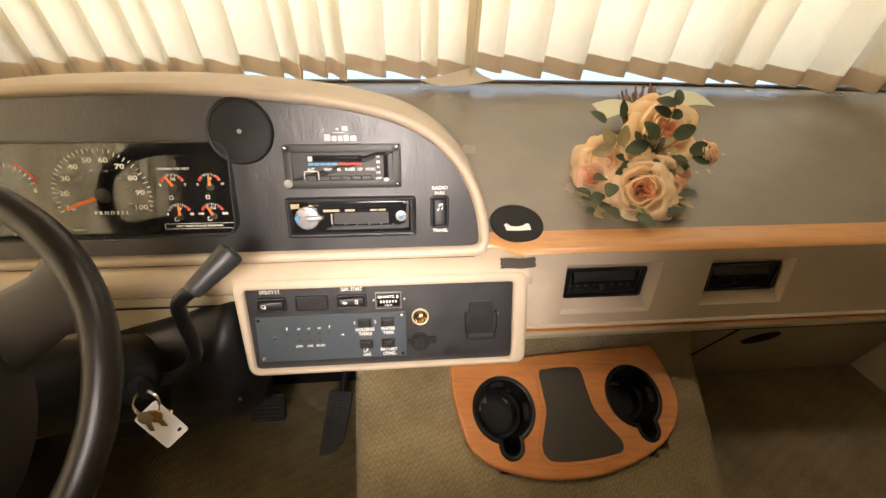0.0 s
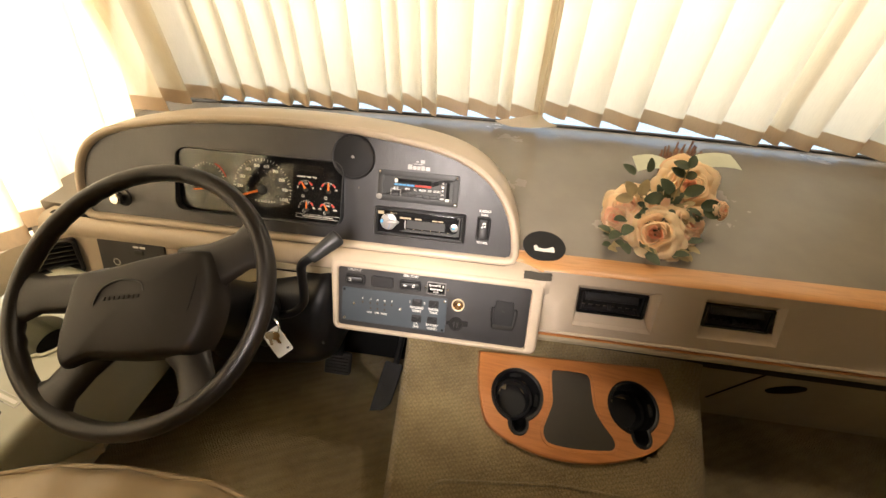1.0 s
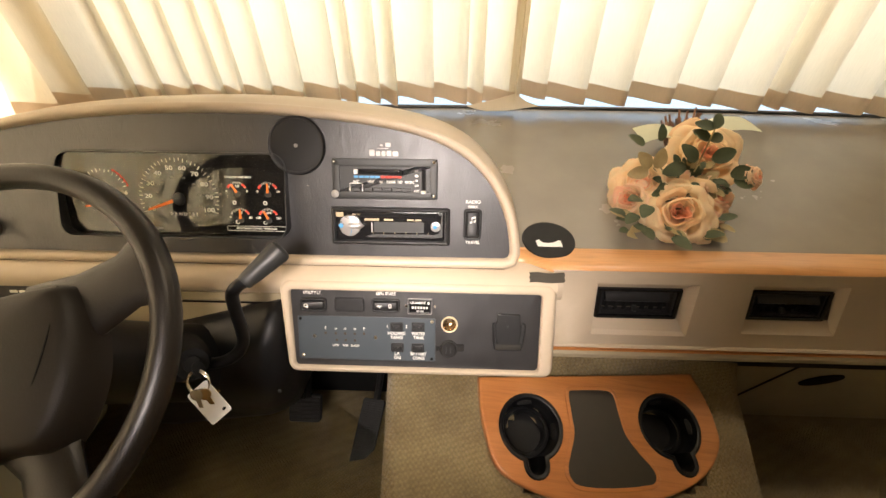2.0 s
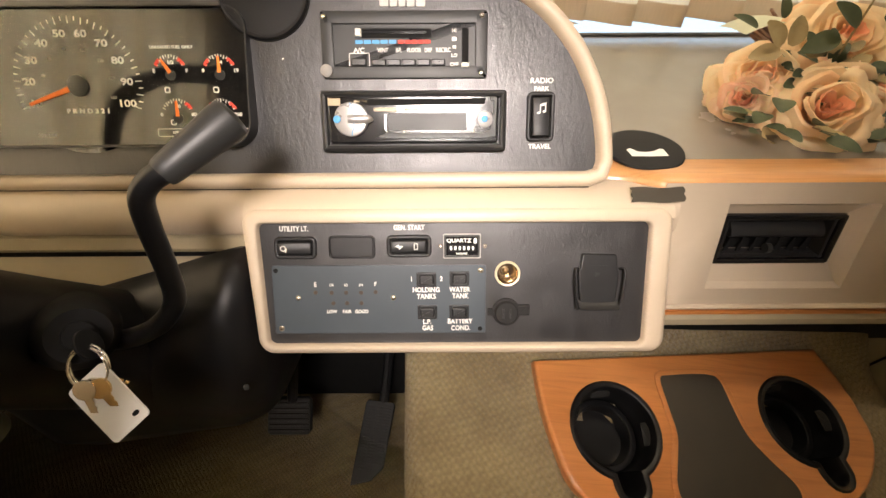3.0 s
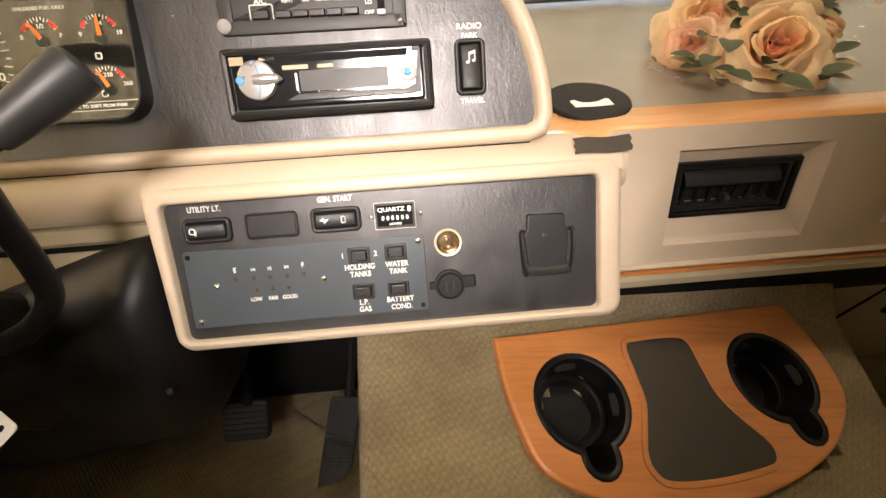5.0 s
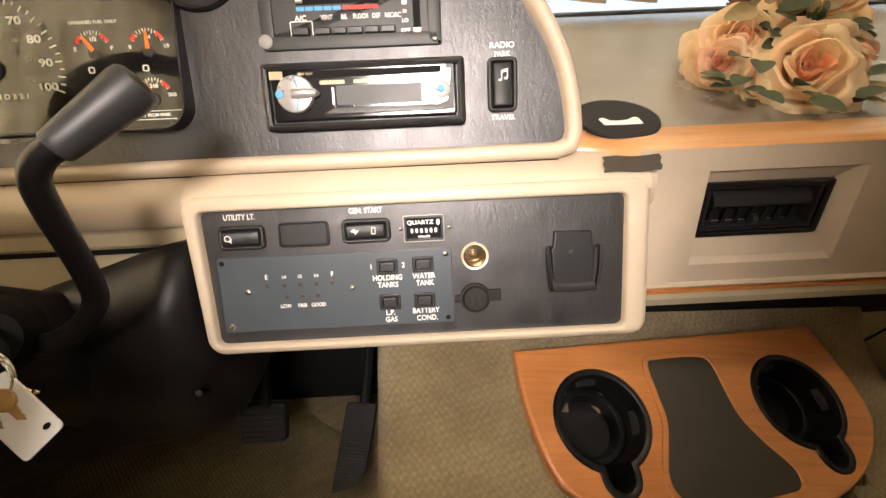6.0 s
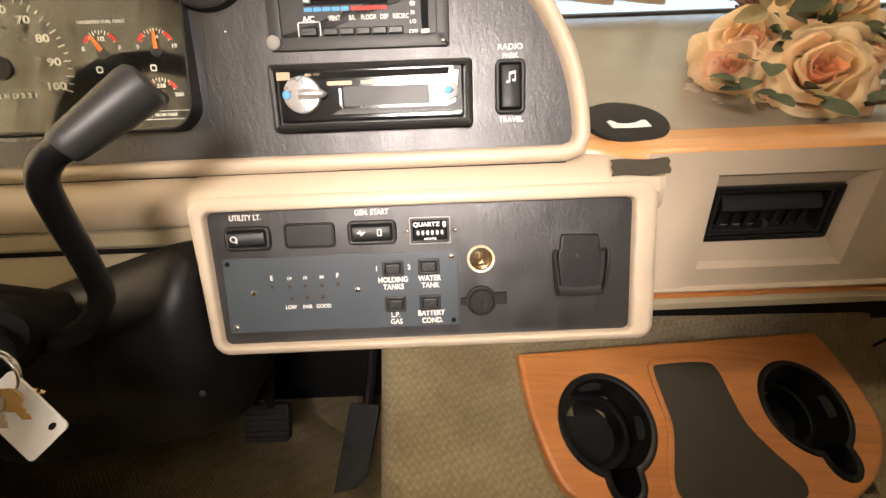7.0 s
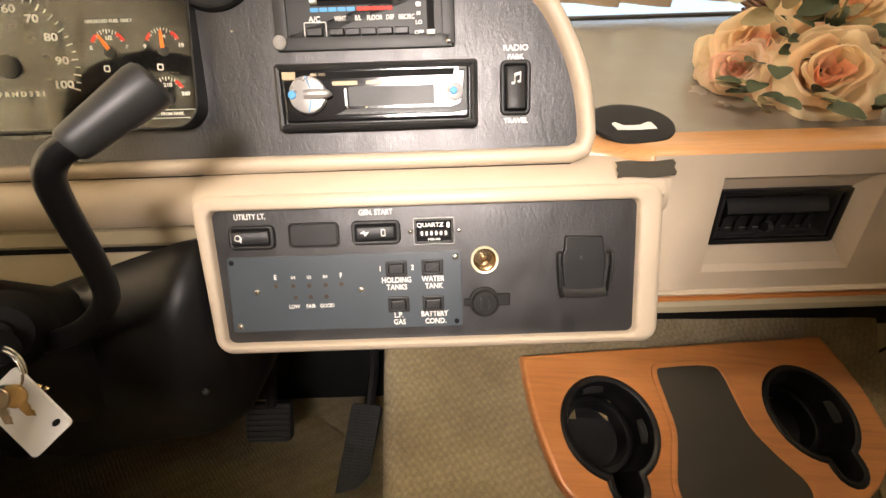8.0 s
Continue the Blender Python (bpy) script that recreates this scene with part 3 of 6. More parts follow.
for back, grow in ((-0.002, 0.0165), (0.004, 0.0135), (0.010, 0.0145), (0.022, 0.019), (0.05, 0.020), (0.09, 0.017), (0.13, 0.008), (0.17, -0.010), (0.21, -0.034)):
    hood_rows.append([(x, y + k13 * back, -c13 * back) for x, y in offset(face, grow)])
part("hood", loft(hood_rows, False, True), BEIGE, dash, "beige hood over the instruments")


def in_dash(bm):
    return moved(bm, A.inverted())


def section(x0, x1, pts, n=1, bend=None):
    """A section in the y, z plane drawn along x."""
    rings = []
    for k in range(n + 1):
        x = x0 + (x1 - x0) * k / n
        rings.append([(x, y + (bend(x) if bend else 0.0), z) for y, z in pts])
    return loft(rings)


# ledge under the instruments and the lower left dash
ledge = [(0.62, 0.642), (0.594, 0.640), (0.585, 0.637), (0.577, 0.632), (0.570, 0.624), (0.567, 0.612), (0.568, 0.596), (0.573, 0.590), (0.62, 0.588)]
part("ledge", in_dash(section(-1.02, 0.196, ledge)), BEIGE, dash, "smooth beige ledge")
part("ledge_groove", in_dash(section(-1.0, 0.098, [(0.60, 0.6425), (0.588, 0.6405), (0.588, 0.6375), (0.60, 0.637)])), BLACK_AND_SHADE, dash, "dark joint line")
part("trim_strip", in_dash(section(-0.70, -0.2855, [(0.62, 0.589), (0.583, 0.589), (0.577, 0.584), (0.576, 0.570), (0.580, 0.565), (0.62, 0.565)])), BEIGE_PANEL, dash, "tan trim strip")
part("black_joint", in_dash(section(-0.70, -0.28, [(0.62, 0.564), (0.588, 0.564), (0.588, 0.555), (0.62, 0.555)])), BLACK_AND_SHADE, dash, "black gap")
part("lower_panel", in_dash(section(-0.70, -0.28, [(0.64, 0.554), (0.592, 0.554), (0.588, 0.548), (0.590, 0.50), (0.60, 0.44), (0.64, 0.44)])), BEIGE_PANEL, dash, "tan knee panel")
# black block stands in for the shade under the dashboard
part("dash_shade_block", in_dash(section(-1.0, 1.40, [(0.66, 0.58), (0.66, 0.40), (0.72, 0.32), (1.2, 0.32), (1.2, 0.58)])), BLACK_AND_SHADE, dash, "black block, painted shade under the dashboard")

# black sheet paints in the shade behind the pedals
part("toe_shade_sheet", in_dash(block(-1.06, 0.915, 0.0, -0.125, 0.935, 0.45, 0.002)), BLACK_AND_SHADE, dash, "black sheet, painted shade behind the pedals")

# pod with the lower switch panel
pod_o = [(x, y) for x, y in rrect(-0.285, -0.147, 0.1845, 0.0205, 0.018, 6)]
pod_o = [(x + (0.010 * max(0.0, (-y - 0.02) / 0.13) if x < -0.2 else 0.0), y) for x, y in pod_o]
PB = thing("switch_pod", B, "beige moulded pod with a black grained switch panel under the dashboard", "switch pod")
rows = [[(x, y + 0.03, -0.075) for x, y in offset(pod_o, -0.012)], [(x, y + 0.008, -0.03) for x, y in offset(pod_o, -0.002)], [(x, y, -0.006) for x, y in pod_o]]
rows += [[(x, y, z) for x, y in offset(pod_o, -d)] for d, z in ((0.0004, -0.001), (0.0018, 0.0035), (0.0040, 0.0068), (0.0068, 0.0088), (0.0092, 0.0094))]


inner = rrect(-0.2665, -0.1345, 0.1585, 0.0028, 0.007, 6)
inner = [(x + (0.004 * (-y / 0.13) if x < -0.2 else 0.0), y) for x, y in inner]
rows += [[(x, y, z) for x, y in offset(inner, d)] for d, z in ((0.0032, 0.0092), (0.0018, 0.0084), (0.0006, 0.0065), (0.0, -0.004))]
part("pod_shell", loft(rows, True, False), BEIGE, PB, "rounded beige pod shell")
panel = part("switch_panel", prism(offset(inner, 0.0005), -0.006, 0.0), VINYL, PB, "black grained vinyl switch panel")
part("pod_neck", moved(section(-0.281, 0.1835, [(0.62, 0.6425), (0.600, 0.6412), (0.584, 0.6380), (0.570, 0.6335), (0.5600, 0.6275), (0.5545, 0.6205), (0.5535, 0.6150), (0.562, 0.605), (0.62, 0.58)]), B.inverted()), BEIGE, PB, "beige neck joining the pod to the ledge")


bored(panel, moved(prism(disc(0.0054, -0.0542, 0.0112, None, 32), -0.02, 0.02), Matrix.Identity(4)), B)


# dash top: rises towards the windshield, flatter at its far end
def dash_z(y):
    return 0.645 + 0.30 * (y - 0.60) - 0.36 * max(0.0, y - 0.90) ** 2


def glass_y(x):
    return 1.275 - 0.055 * (x - 0.1) ** 2


def dash_top():
    rows = []
    for k in range(25):
        x = X0 + (X1 - X0) * k / 24
        y1 = glass_y(x) + 0.006
        rows.append([(x, y, dash_z(y)) for y in (0.62, 0.70, 0.80, 0.90, 0.95, 1.0, 1.05, 1.1, 0.5 * (1.1 + y1), y1)] + [(x, y1 + 0.01, 0.5), (x, 0.62, 0.5)])
    part("dash_top", in_dash(loft(rows)), DASH_TOP, dash, "taupe vinyl dash top, slightly glossy")
    rail = [(X0 + 0.02 + (X1 - X0 - 0.04) * k / 30) for k in range(31)]
    part("windshield_gasket", in_dash(tube([(x, glass_y(x) + 0.004, dash_z(glass_y(x)) + 0.004) for x in rail], 0.006, 8)), RAIL, dash, "dark rubber gasket along the windshield")


dash_top()


# right fascia with two vent recesses
def fascia():
    pl = panel_frame((0, 0.58, 0.60), -6.8)
    root = thing("dash_fascia", pl, "beige passenger side fascia with oak trim and two vent recesses", "dashboard")
    recesses = [((0.2555, 0.427, 0.022), (0.267, 0.440, -0.098)), ((0.515, 0.674, 0.024), (0.536, 0.701, -0.088))]
    vents = [((0.264, 0.411, 0.002), (0.270, 0.421, -0.068)), ((0.527, 0.667, 0.003), (0.539, 0.690, -0.064))]
    bm = bmesh.new()
    grid = {}

    def v(x, y, z):
        key = (round(x, 5), round(y, 5), round(z, 5))
        if key not in grid:
            grid[key] = bm.verts.new((x, y, z))
        return grid[key]

    top, bot = 0.048, -0.131

    def quad(*p):
        bm.faces.new([v(*q) for q in p])

    xs = 0.178
    for (a, b, c), (d, e, f_) in recesses:
        quad((xs, bot, 0), (d, f_, 0), (a, c, 0), (xs, top, 0))
        quad((a, c, 0), (b, c, 0), (b, top, 0), (a, top, 0))
        bm.faces.new([v(xs, top, 0), v(a, c, 0), v(a, top, 0)]) if xs != a else None
        bm.faces.new([v(xs, bot, 0), v(d, bot, 0), v(d, f_, 0)])
        quad((d, bot, 0), (e, bot, 0), (e, f_, 0), (d, f_, 0))
        # strip to the right of the recess, to a common seam
        seam = e + 0.03
        quad((e, bot, 0), (seam, bot, 0), (b, c, 0), (e, f_, 0))
        quad((b, c, 0), (seam, bot, 0), (seam, top, 0), (b, top, 0))
        xs = seam
    quad((xs, bot, 0), (1.40, bot, 0), (1.40, top, 0), (xs, top, 0))
    for ((a, b, c), (d, e, f_)), ((a2, b2, c2), (d2, e2, f2)) in zip(recesses, vents):
        out = [(d, f_, 0), (e, f_, 0), (b, c, 0), (a, c, 0)]
        mid = [(d + 0.002, f_ + 0.006, -0.008), (e - 0.006, f_ + 0.006, -0.006), (b - 0.004, c - 0.005, -0.008), (a + 0.002, c - 0.005, -0.008)]
        inn = [(d2, f2, -0.016), (e2, f2, -0.016), (b2, c2, -0.016), (a2, c2, -0.016)]
        for i in range(4):
            j = (i + 1) % 4
            quad(out[i], out[j], mid[j], mid[i])
            quad(mid[i], mid[j], inn[j], inn[i])
    # turn the lower edge back
    quad((0.178, bot, 0), (1.40, bot, 0), (1.40, bot - 0.004, -0.02), (0.178, bot - 0.004, -0.02))
    part("fascia_board", bm, BEIGE, root, "smooth beige fascia", 25)
    part("lower_lip", moved(section(0.178, 1.40, [(0.60, 0.470), (0.590, 0.468), (0.590, 0.464), (0.60, 0.462)]), pl.inverted()), OAK_TRAY, root, "thin orange oak strip")
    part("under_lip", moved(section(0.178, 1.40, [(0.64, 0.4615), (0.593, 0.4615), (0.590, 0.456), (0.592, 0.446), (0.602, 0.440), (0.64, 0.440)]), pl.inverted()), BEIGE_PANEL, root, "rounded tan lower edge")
    part("upper_lip", moved(section(0.178, 1.40, [(0.60, 0.4785), (0.5915, 0.477), (0.589, 0.474), (0.592, 0.4705), (0.60, 0.4705)]), pl.inverted()), BEIGE, root, "narrow beige bead")
    nose = [(0.634, 0.640), (0.634, 0.6585), (0.604, 0.6550), (0.590, 0.6530), (0.582, 0.6495), (0.578, 0.645), (0.577, 0.640)]
    ends = ((0.116, 0.034), (0.130, 0.032), (0.146, 0.026), (0.160, 0.017), (0.174, 0.006), (0.186, 0.0), (1.40, 0.0))
    oak = loft([[(x, min(y + pull, 0.6335 - 0.1 * (0.6585 - z)) if y < 0.63 else y, z) for y, z in nose] for x, pull in ends])
    part("oak_trim", moved(oak, pl.inverted()), OAK, root, "honey oak nosing along the dash edge")
    for ((a, b, c), (d, e, f_)) in vents:
        air_vent(pl, a, b, c, d, e, f_)


def air_vent(pl, a, b, c, d, e, f_):
    m = pl @ Matrix.Translation(((a + d) / 2, f_, -0.0165))
    w, h, sh = (b - a), c - f_, (a - d)
    ve = thing("air_vent", m, "black plastic dashboard air vent with a flap and fins", "air vent", "dashboard air vents")

    def q(x, y):
        return (x * w + sh * (y - 0.5), y * h)

    o = [q(0, 0), q(1, 0), q(1, 1), q(0, 1)]
    o = [p for i in range(4) for p in ((o[i][0] * 0.97 + o[i - 1][0] * 0.03, o[i][1] * 0.97 + o[i - 1][1] * 0.03), (o[i][0] * 0.97 + o[(i + 1) % 4][0] * 0.03, o[i][1] * 0.97 + o[(i + 1) % 4][1] * 0.03))]
    part("frame", ring(o, 0.007, -0.01, 0.0055, 0.002), GLOSS, ve, "glossy black frame")
    # shallow black plate paints in the shade deep inside the vent
    part("throat_shade", prism(offset(o, -0.005), -0.0215, -0.0170), BLACK_AND_SHADE, ve, "black plate with the opening's shade painted in")
    part("inner_frame", ring(offset(o, -0.0075), 0.004, -0.02, 0.0015, 0.001), SATIN, ve, "inner black frame")
    prof = [(0.50, -0.008), (0.52, -0.001), (0.57, 0.0025), (0.66, 0.0010), (0.76, -0.004), (0.80, -0.010), (0.74, -0.014), (0.55, -0.012)]
    flap = loft([[(x * w + sh * (y - 0.5), y * h, z) for y, z in prof] for x in (0.115, 0.125, 0.5, 0.875, 0.885)])
    part("flap", flap, SATIN, ve, "rounded closing flap")
    for i in range(7):
        x = (0.17 + 0.66 * i / 6) * w
        fin = prism([(-0.0045, 0.16 * h), (0.0045, 0.16 * h), (0.0012, 0.44 * h), (-0.0012, 0.44 * h)], -0.0014, 0.0, 0.0004, 1)
        part("fin", moved(fin, Matrix.Translation((x - sh * 0.2, 0, -0.009)) @ Matrix.Rotation(radians(18 if i < 3 else -14), 4, "Y")), BLACK_AND_SHADE, ve)
    part("lower_bar", moved(block(0.12 * w, -0.0018, -0.012, 0.88 * w, 0.0018, -0.004, 0.0008), Matrix.Translation((-sh * 0.36, 0.14 * h, 0))), SATIN, ve, "lower louvre bar")
    part("thumb_wheel", moved(lathe([(0.0001, -0.003), (0.006, -0.003), (0.006, 0.003), (0.0001, 0.003)], 16), Matrix.Translation((0.5 * w, 0.26 * h, -0.004)) @ Matrix.Rotation(radians(90), 4, "Y")), GREY, ve, "ribbed thumb wheel")


fascia()
# ---- instruments ----


def bars(parent, x, y, z, w, h, mat, n=1, label="unreadable print"):
    """Plain bars in place of small print."""
    step = w / n
    bm = joined(*[prism(rrect(x - w / 2 + i * step + step * 0.08, y - h / 2, x - w / 2 + (i + 1) * step - step * 0.08, y + h / 2, h * 0.2, 1), z, z + 0.0003) for i in range(n)])
    return part("print_bars", bm, mat, parent, label)


def arc_ticks(parent, cx, cy, z, r0, r1, a0, a1, n, w, mat, label):
    bms = []
    for i in range(n):
        a = radians(a0 + (a1 - a0) * i / (n - 1))
        major = i % 2 == 0
        ri = r0 if major else r0 + (r1 - r0) * 0.4
        d, s = Vector((math.cos(a), math.sin(a), 0)), Vector((-math.sin(a), math.cos(a), 0)) * w / 2
        bms.append(prism([tuple((d * ri - s)[:2]), tuple((d * r1 - s)[:2]), tuple((d * r1 + s)[:2]), tuple((d * ri + s)[:2])], 0, 0.0003))
    part("tick_marks", moved(joined(*bms), Matrix.Translation((cx, cy, z))), mat, parent, label)


def needle(parent, cx, cy, z, length, angle, w, tail=0.25):
    a = radians(angle)
    bm = prism([(-length * tail, -w * 0.6), (length, -w * 0.3), (length, w * 0.3), (-length * tail, w * 0.6)], 0, 0.0012, 0.0003, 1)
    nd = part("needle", moved(bm, Matrix.Translation((cx, cy, z)) @ Matrix.Rotation(a, 4, "Z")), ORANGE, parent, "orange needle")
    return nd


def instrument_cluster():
    root = thing("instrument_cluster", A, "dark gauge cluster with speedometer and small gauges behind clear plastic", "gauge cluster")
    o = rrect(-0.655, 0.030, -0.270, 0.168, 0.022, 5)
    part("backing", prism(offset(o, -0.001), 0.0002, 0.0010), DIAL, root, "dark dial backing")
    lens = part("lens", moved(prism(o, 0.0, 0.0010, 0.0004), Matrix.Translation((0, 0.168, 0.0045)) @ Matrix.Rotation(radians(-6), 4, "X") @ Matrix.Translation((0, -0.168, 0))), GLASS, root, "clear plastic lens")
    lens.visible_shadow = False
    bezel = loft([[(x, y, z0) for x, y in offset(o, 0.0022)] if z0 == 0 else [(x, y, 0.0062 + 0.105 * (0.168 - y)) for x, y in offset(o, d)] for z0, d in ((0, 0.0022), (1, 0.0018), (1, 0.0))], False, False)
    part("bezel", bezel, BLACK, root, "thin black bezel")
    z = 0.0012
    cx, cy = -0.456, 0.092
    speed = part("speedometer", prism(disc(cx, cy, 0.0705, None, 48), 0.0008, z), DIAL, root, "black speedometer dial")
    arc_ticks(speed, cx, cy, z, 0.0615, 0.0685, 102 + 2.45 * 40, 102 - 2.45 * 50, 37, 0.0009, WHITE, "white speed marks")
    for v in range(10, 101, 10):
        a = radians(102 - 2.45 * (v - 50))
        lettering(str(v), 0.0100, speed, cx + 0.0525 * math.cos(a), cy + 0.0525 * math.sin(a), z + 0.0003, WHITE, 1.35)
    for v in range(20, 161, 20):
        a = radians(102 - 2.45 * (v / 1.61 - 50))
        lettering(str(v), 0.0045, speed, cx + 0.0375 * math.cos(a), cy + 0.0375 * math.sin(a), z + 0.0003, DIM)
    lettering("P R N D 3 2 1", 0.0068, speed, -0.450, 0.066, z + 0.0003, WHITE, 1.2)
    bars(speed, -0.50, 0.041, z, 0.020, 0.004, DIM, 5)
    needle(speed, cx, cy, z + 0.001, 0.058, 199, 0.005, 0.0)
    part("needle_cap", moved(lathe([(0.011, 0), (0.011, 0.002), (0.009, 0.003), (0.0002, 0.003)], 20), Matrix.Translation((cx, cy, z))), BLACK, speed, "black needle cap")
    # left gauge partly behind the wheel
    left = part("left_gauge", prism(disc(-0.585, 0.098, 0.048, None, 36), 0.0008, z), DIAL, root, "black gauge dial")
    arc_ticks(left, -0.585, 0.098, z, 0.037, 0.043, 200, 20, 19, 0.0010, WHITE, "white marks")
    arc_ticks(left, -0.585, 0.098, z, 0.044, 0.047, 62, 20, 9, 0.004, RED, "red band")
    needle(left, -0.585, 0.082, z + 0.001, 0.036, 188, 0.004, 0.2)
    lettering("6", 0.009, left, -0.546, 0.101, z + 0.0003, WHITE)
    # four small gauges
    for gx, gy, lo, hi, mid, ang, icon in ((-0.3555, 0.1045, "E", "F", "1/2", 122, 0.0874), (-0.3030, 0.1045, "9", "19", "14", 90, 0.0874), (-0.3535, 0.0600, "0", "80", "40", 90, 0.0540), (-0.3055, 0.0600, "100", "260", "210", 118, 0.0540)):
        g = part("small_gauge", prism(disc(gx, gy + 0.004, 0.021, None, 28), 0.0008, z), DIAL, root, "black small gauge dial")
        arc_ticks(g, gx, gy, z, 0.0145, 0.0185, 150, 30, 13, 0.0007, WHITE, "white marks")
        arc_ticks(g, gx, gy, z + 0.0001, 0.0150, 0.0185, 52, 30, 4, 0.0022, RED, "red band")
        if lo != "0":
            arc_ticks(g, gx, gy, z + 0.0001, 0.0150, 0.0185, 150, 132, 4, 0.0022, RED, "red band")
        for s, dx, dy in ((lo, -0.0175, 0.002), (hi, 0.0175, 0.002), (mid, 0.001, 0.0105)):
            lettering(s, 0.0052, g, gx + dx, gy + dy, z + 0.0003, WHITE, 1.1)
        needle(g, gx, gy, z + 0.0008, 0.016, ang, 0.0034, 0.0)
        part("needle_cap", moved(lathe([(0.0055, 0), (0.0055, 0.0012), (0.0002, 0.0016)], 16), Matrix.Translation((gx, gy - 0.002, z))), BLACK, g)
        part("symbol", ring(rrect(gx - 0.009, icon - 0.003, gx - 0.003, icon + 0.003, 0.001, 1), 0.0010, z, z + 0.0003, 0.0001, 1), WHITE, g, "white gauge symbol")
    lettering("UNLEADED FUEL ONLY", 0.0040, root, -0.3515, 0.1300, z + 0.0003, WHITE, 1.08)
    part("notice_frame", ring(rrect(-0.3785, 0.0390, -0.2765, 0.0475, 0.002, 2), 0.0006, 0.0010, 0.0015, 0.0001, 1), WHITE, root, "thin white frame")
    lettering("APPLY BRAKE TO SHIFT FROM PARK", 0.0042, root, -0.3275, 0.0432, z + 0.0003, WHITE, 1.02)


instrument_cluster()


def round_speaker():
    sp = thing("round_speaker", A @ Matrix.Translation((-0.2485, 0.1825, 0.0)), "flat round black mesh speaker cover on the instrument face", "speaker")
    part("rim", moved(lathe([(0.0475, 0.0), (0.0475, 0.004), (0.0455, 0.0065), (0.0425, 0.006), (0.042, 0.004)], 48), Matrix.Identity(4)), SHROUD, sp, "raised black rim")
    part("cover", lathe([(0.0425, 0.001), (0.0425, 0.0048), (0.001, 0.0055), (0.0005, 0.0055)], 48), SHROUD, sp, "black fine mesh cover")
    part("centre_stud", lathe([(0.0032, 0.005), (0.0032, 0.0065), (0.0005, 0.007)], 14), DIM, sp, "small grey centre stud")


round_speaker()
BADGE = surface("worn_silver", (0.30, 0.29, 0.27), 0.45, 0.5, 0.5, vary=0.2, bump=0.05)
badge = thing("dash_badge", A, "silver maker's badge of plain shapes on the instrument face", "badge")
for x0, y0, x1, y1 in ((-0.1305, 0.1675, -0.121, 0.178), (-0.1195, 0.1675, -0.112, 0.1755), (-0.1105, 0.1675, -0.1035, 0.1755), (-0.102, 0.1675, -0.094, 0.1765), (-0.0925, 0.1675, -0.083, 0.1755), (-0.118, 0.179, -0.099, 0.1805), (-0.104, 0.182, -0.095, 0.189), (-0.113, 0.183, -0.108, 0.1865)):
    part("badge_piece", prism(rrect(x0, y0, x1, y1, 0.0012, 2), 0.0, 0.0012, 0.0004, 1), BADGE, badge)
screw(dash, -0.19, 0.147, 0.0, 0.0015)
screw(dash, -0.235, 0.118, 0.0, 0.0010)


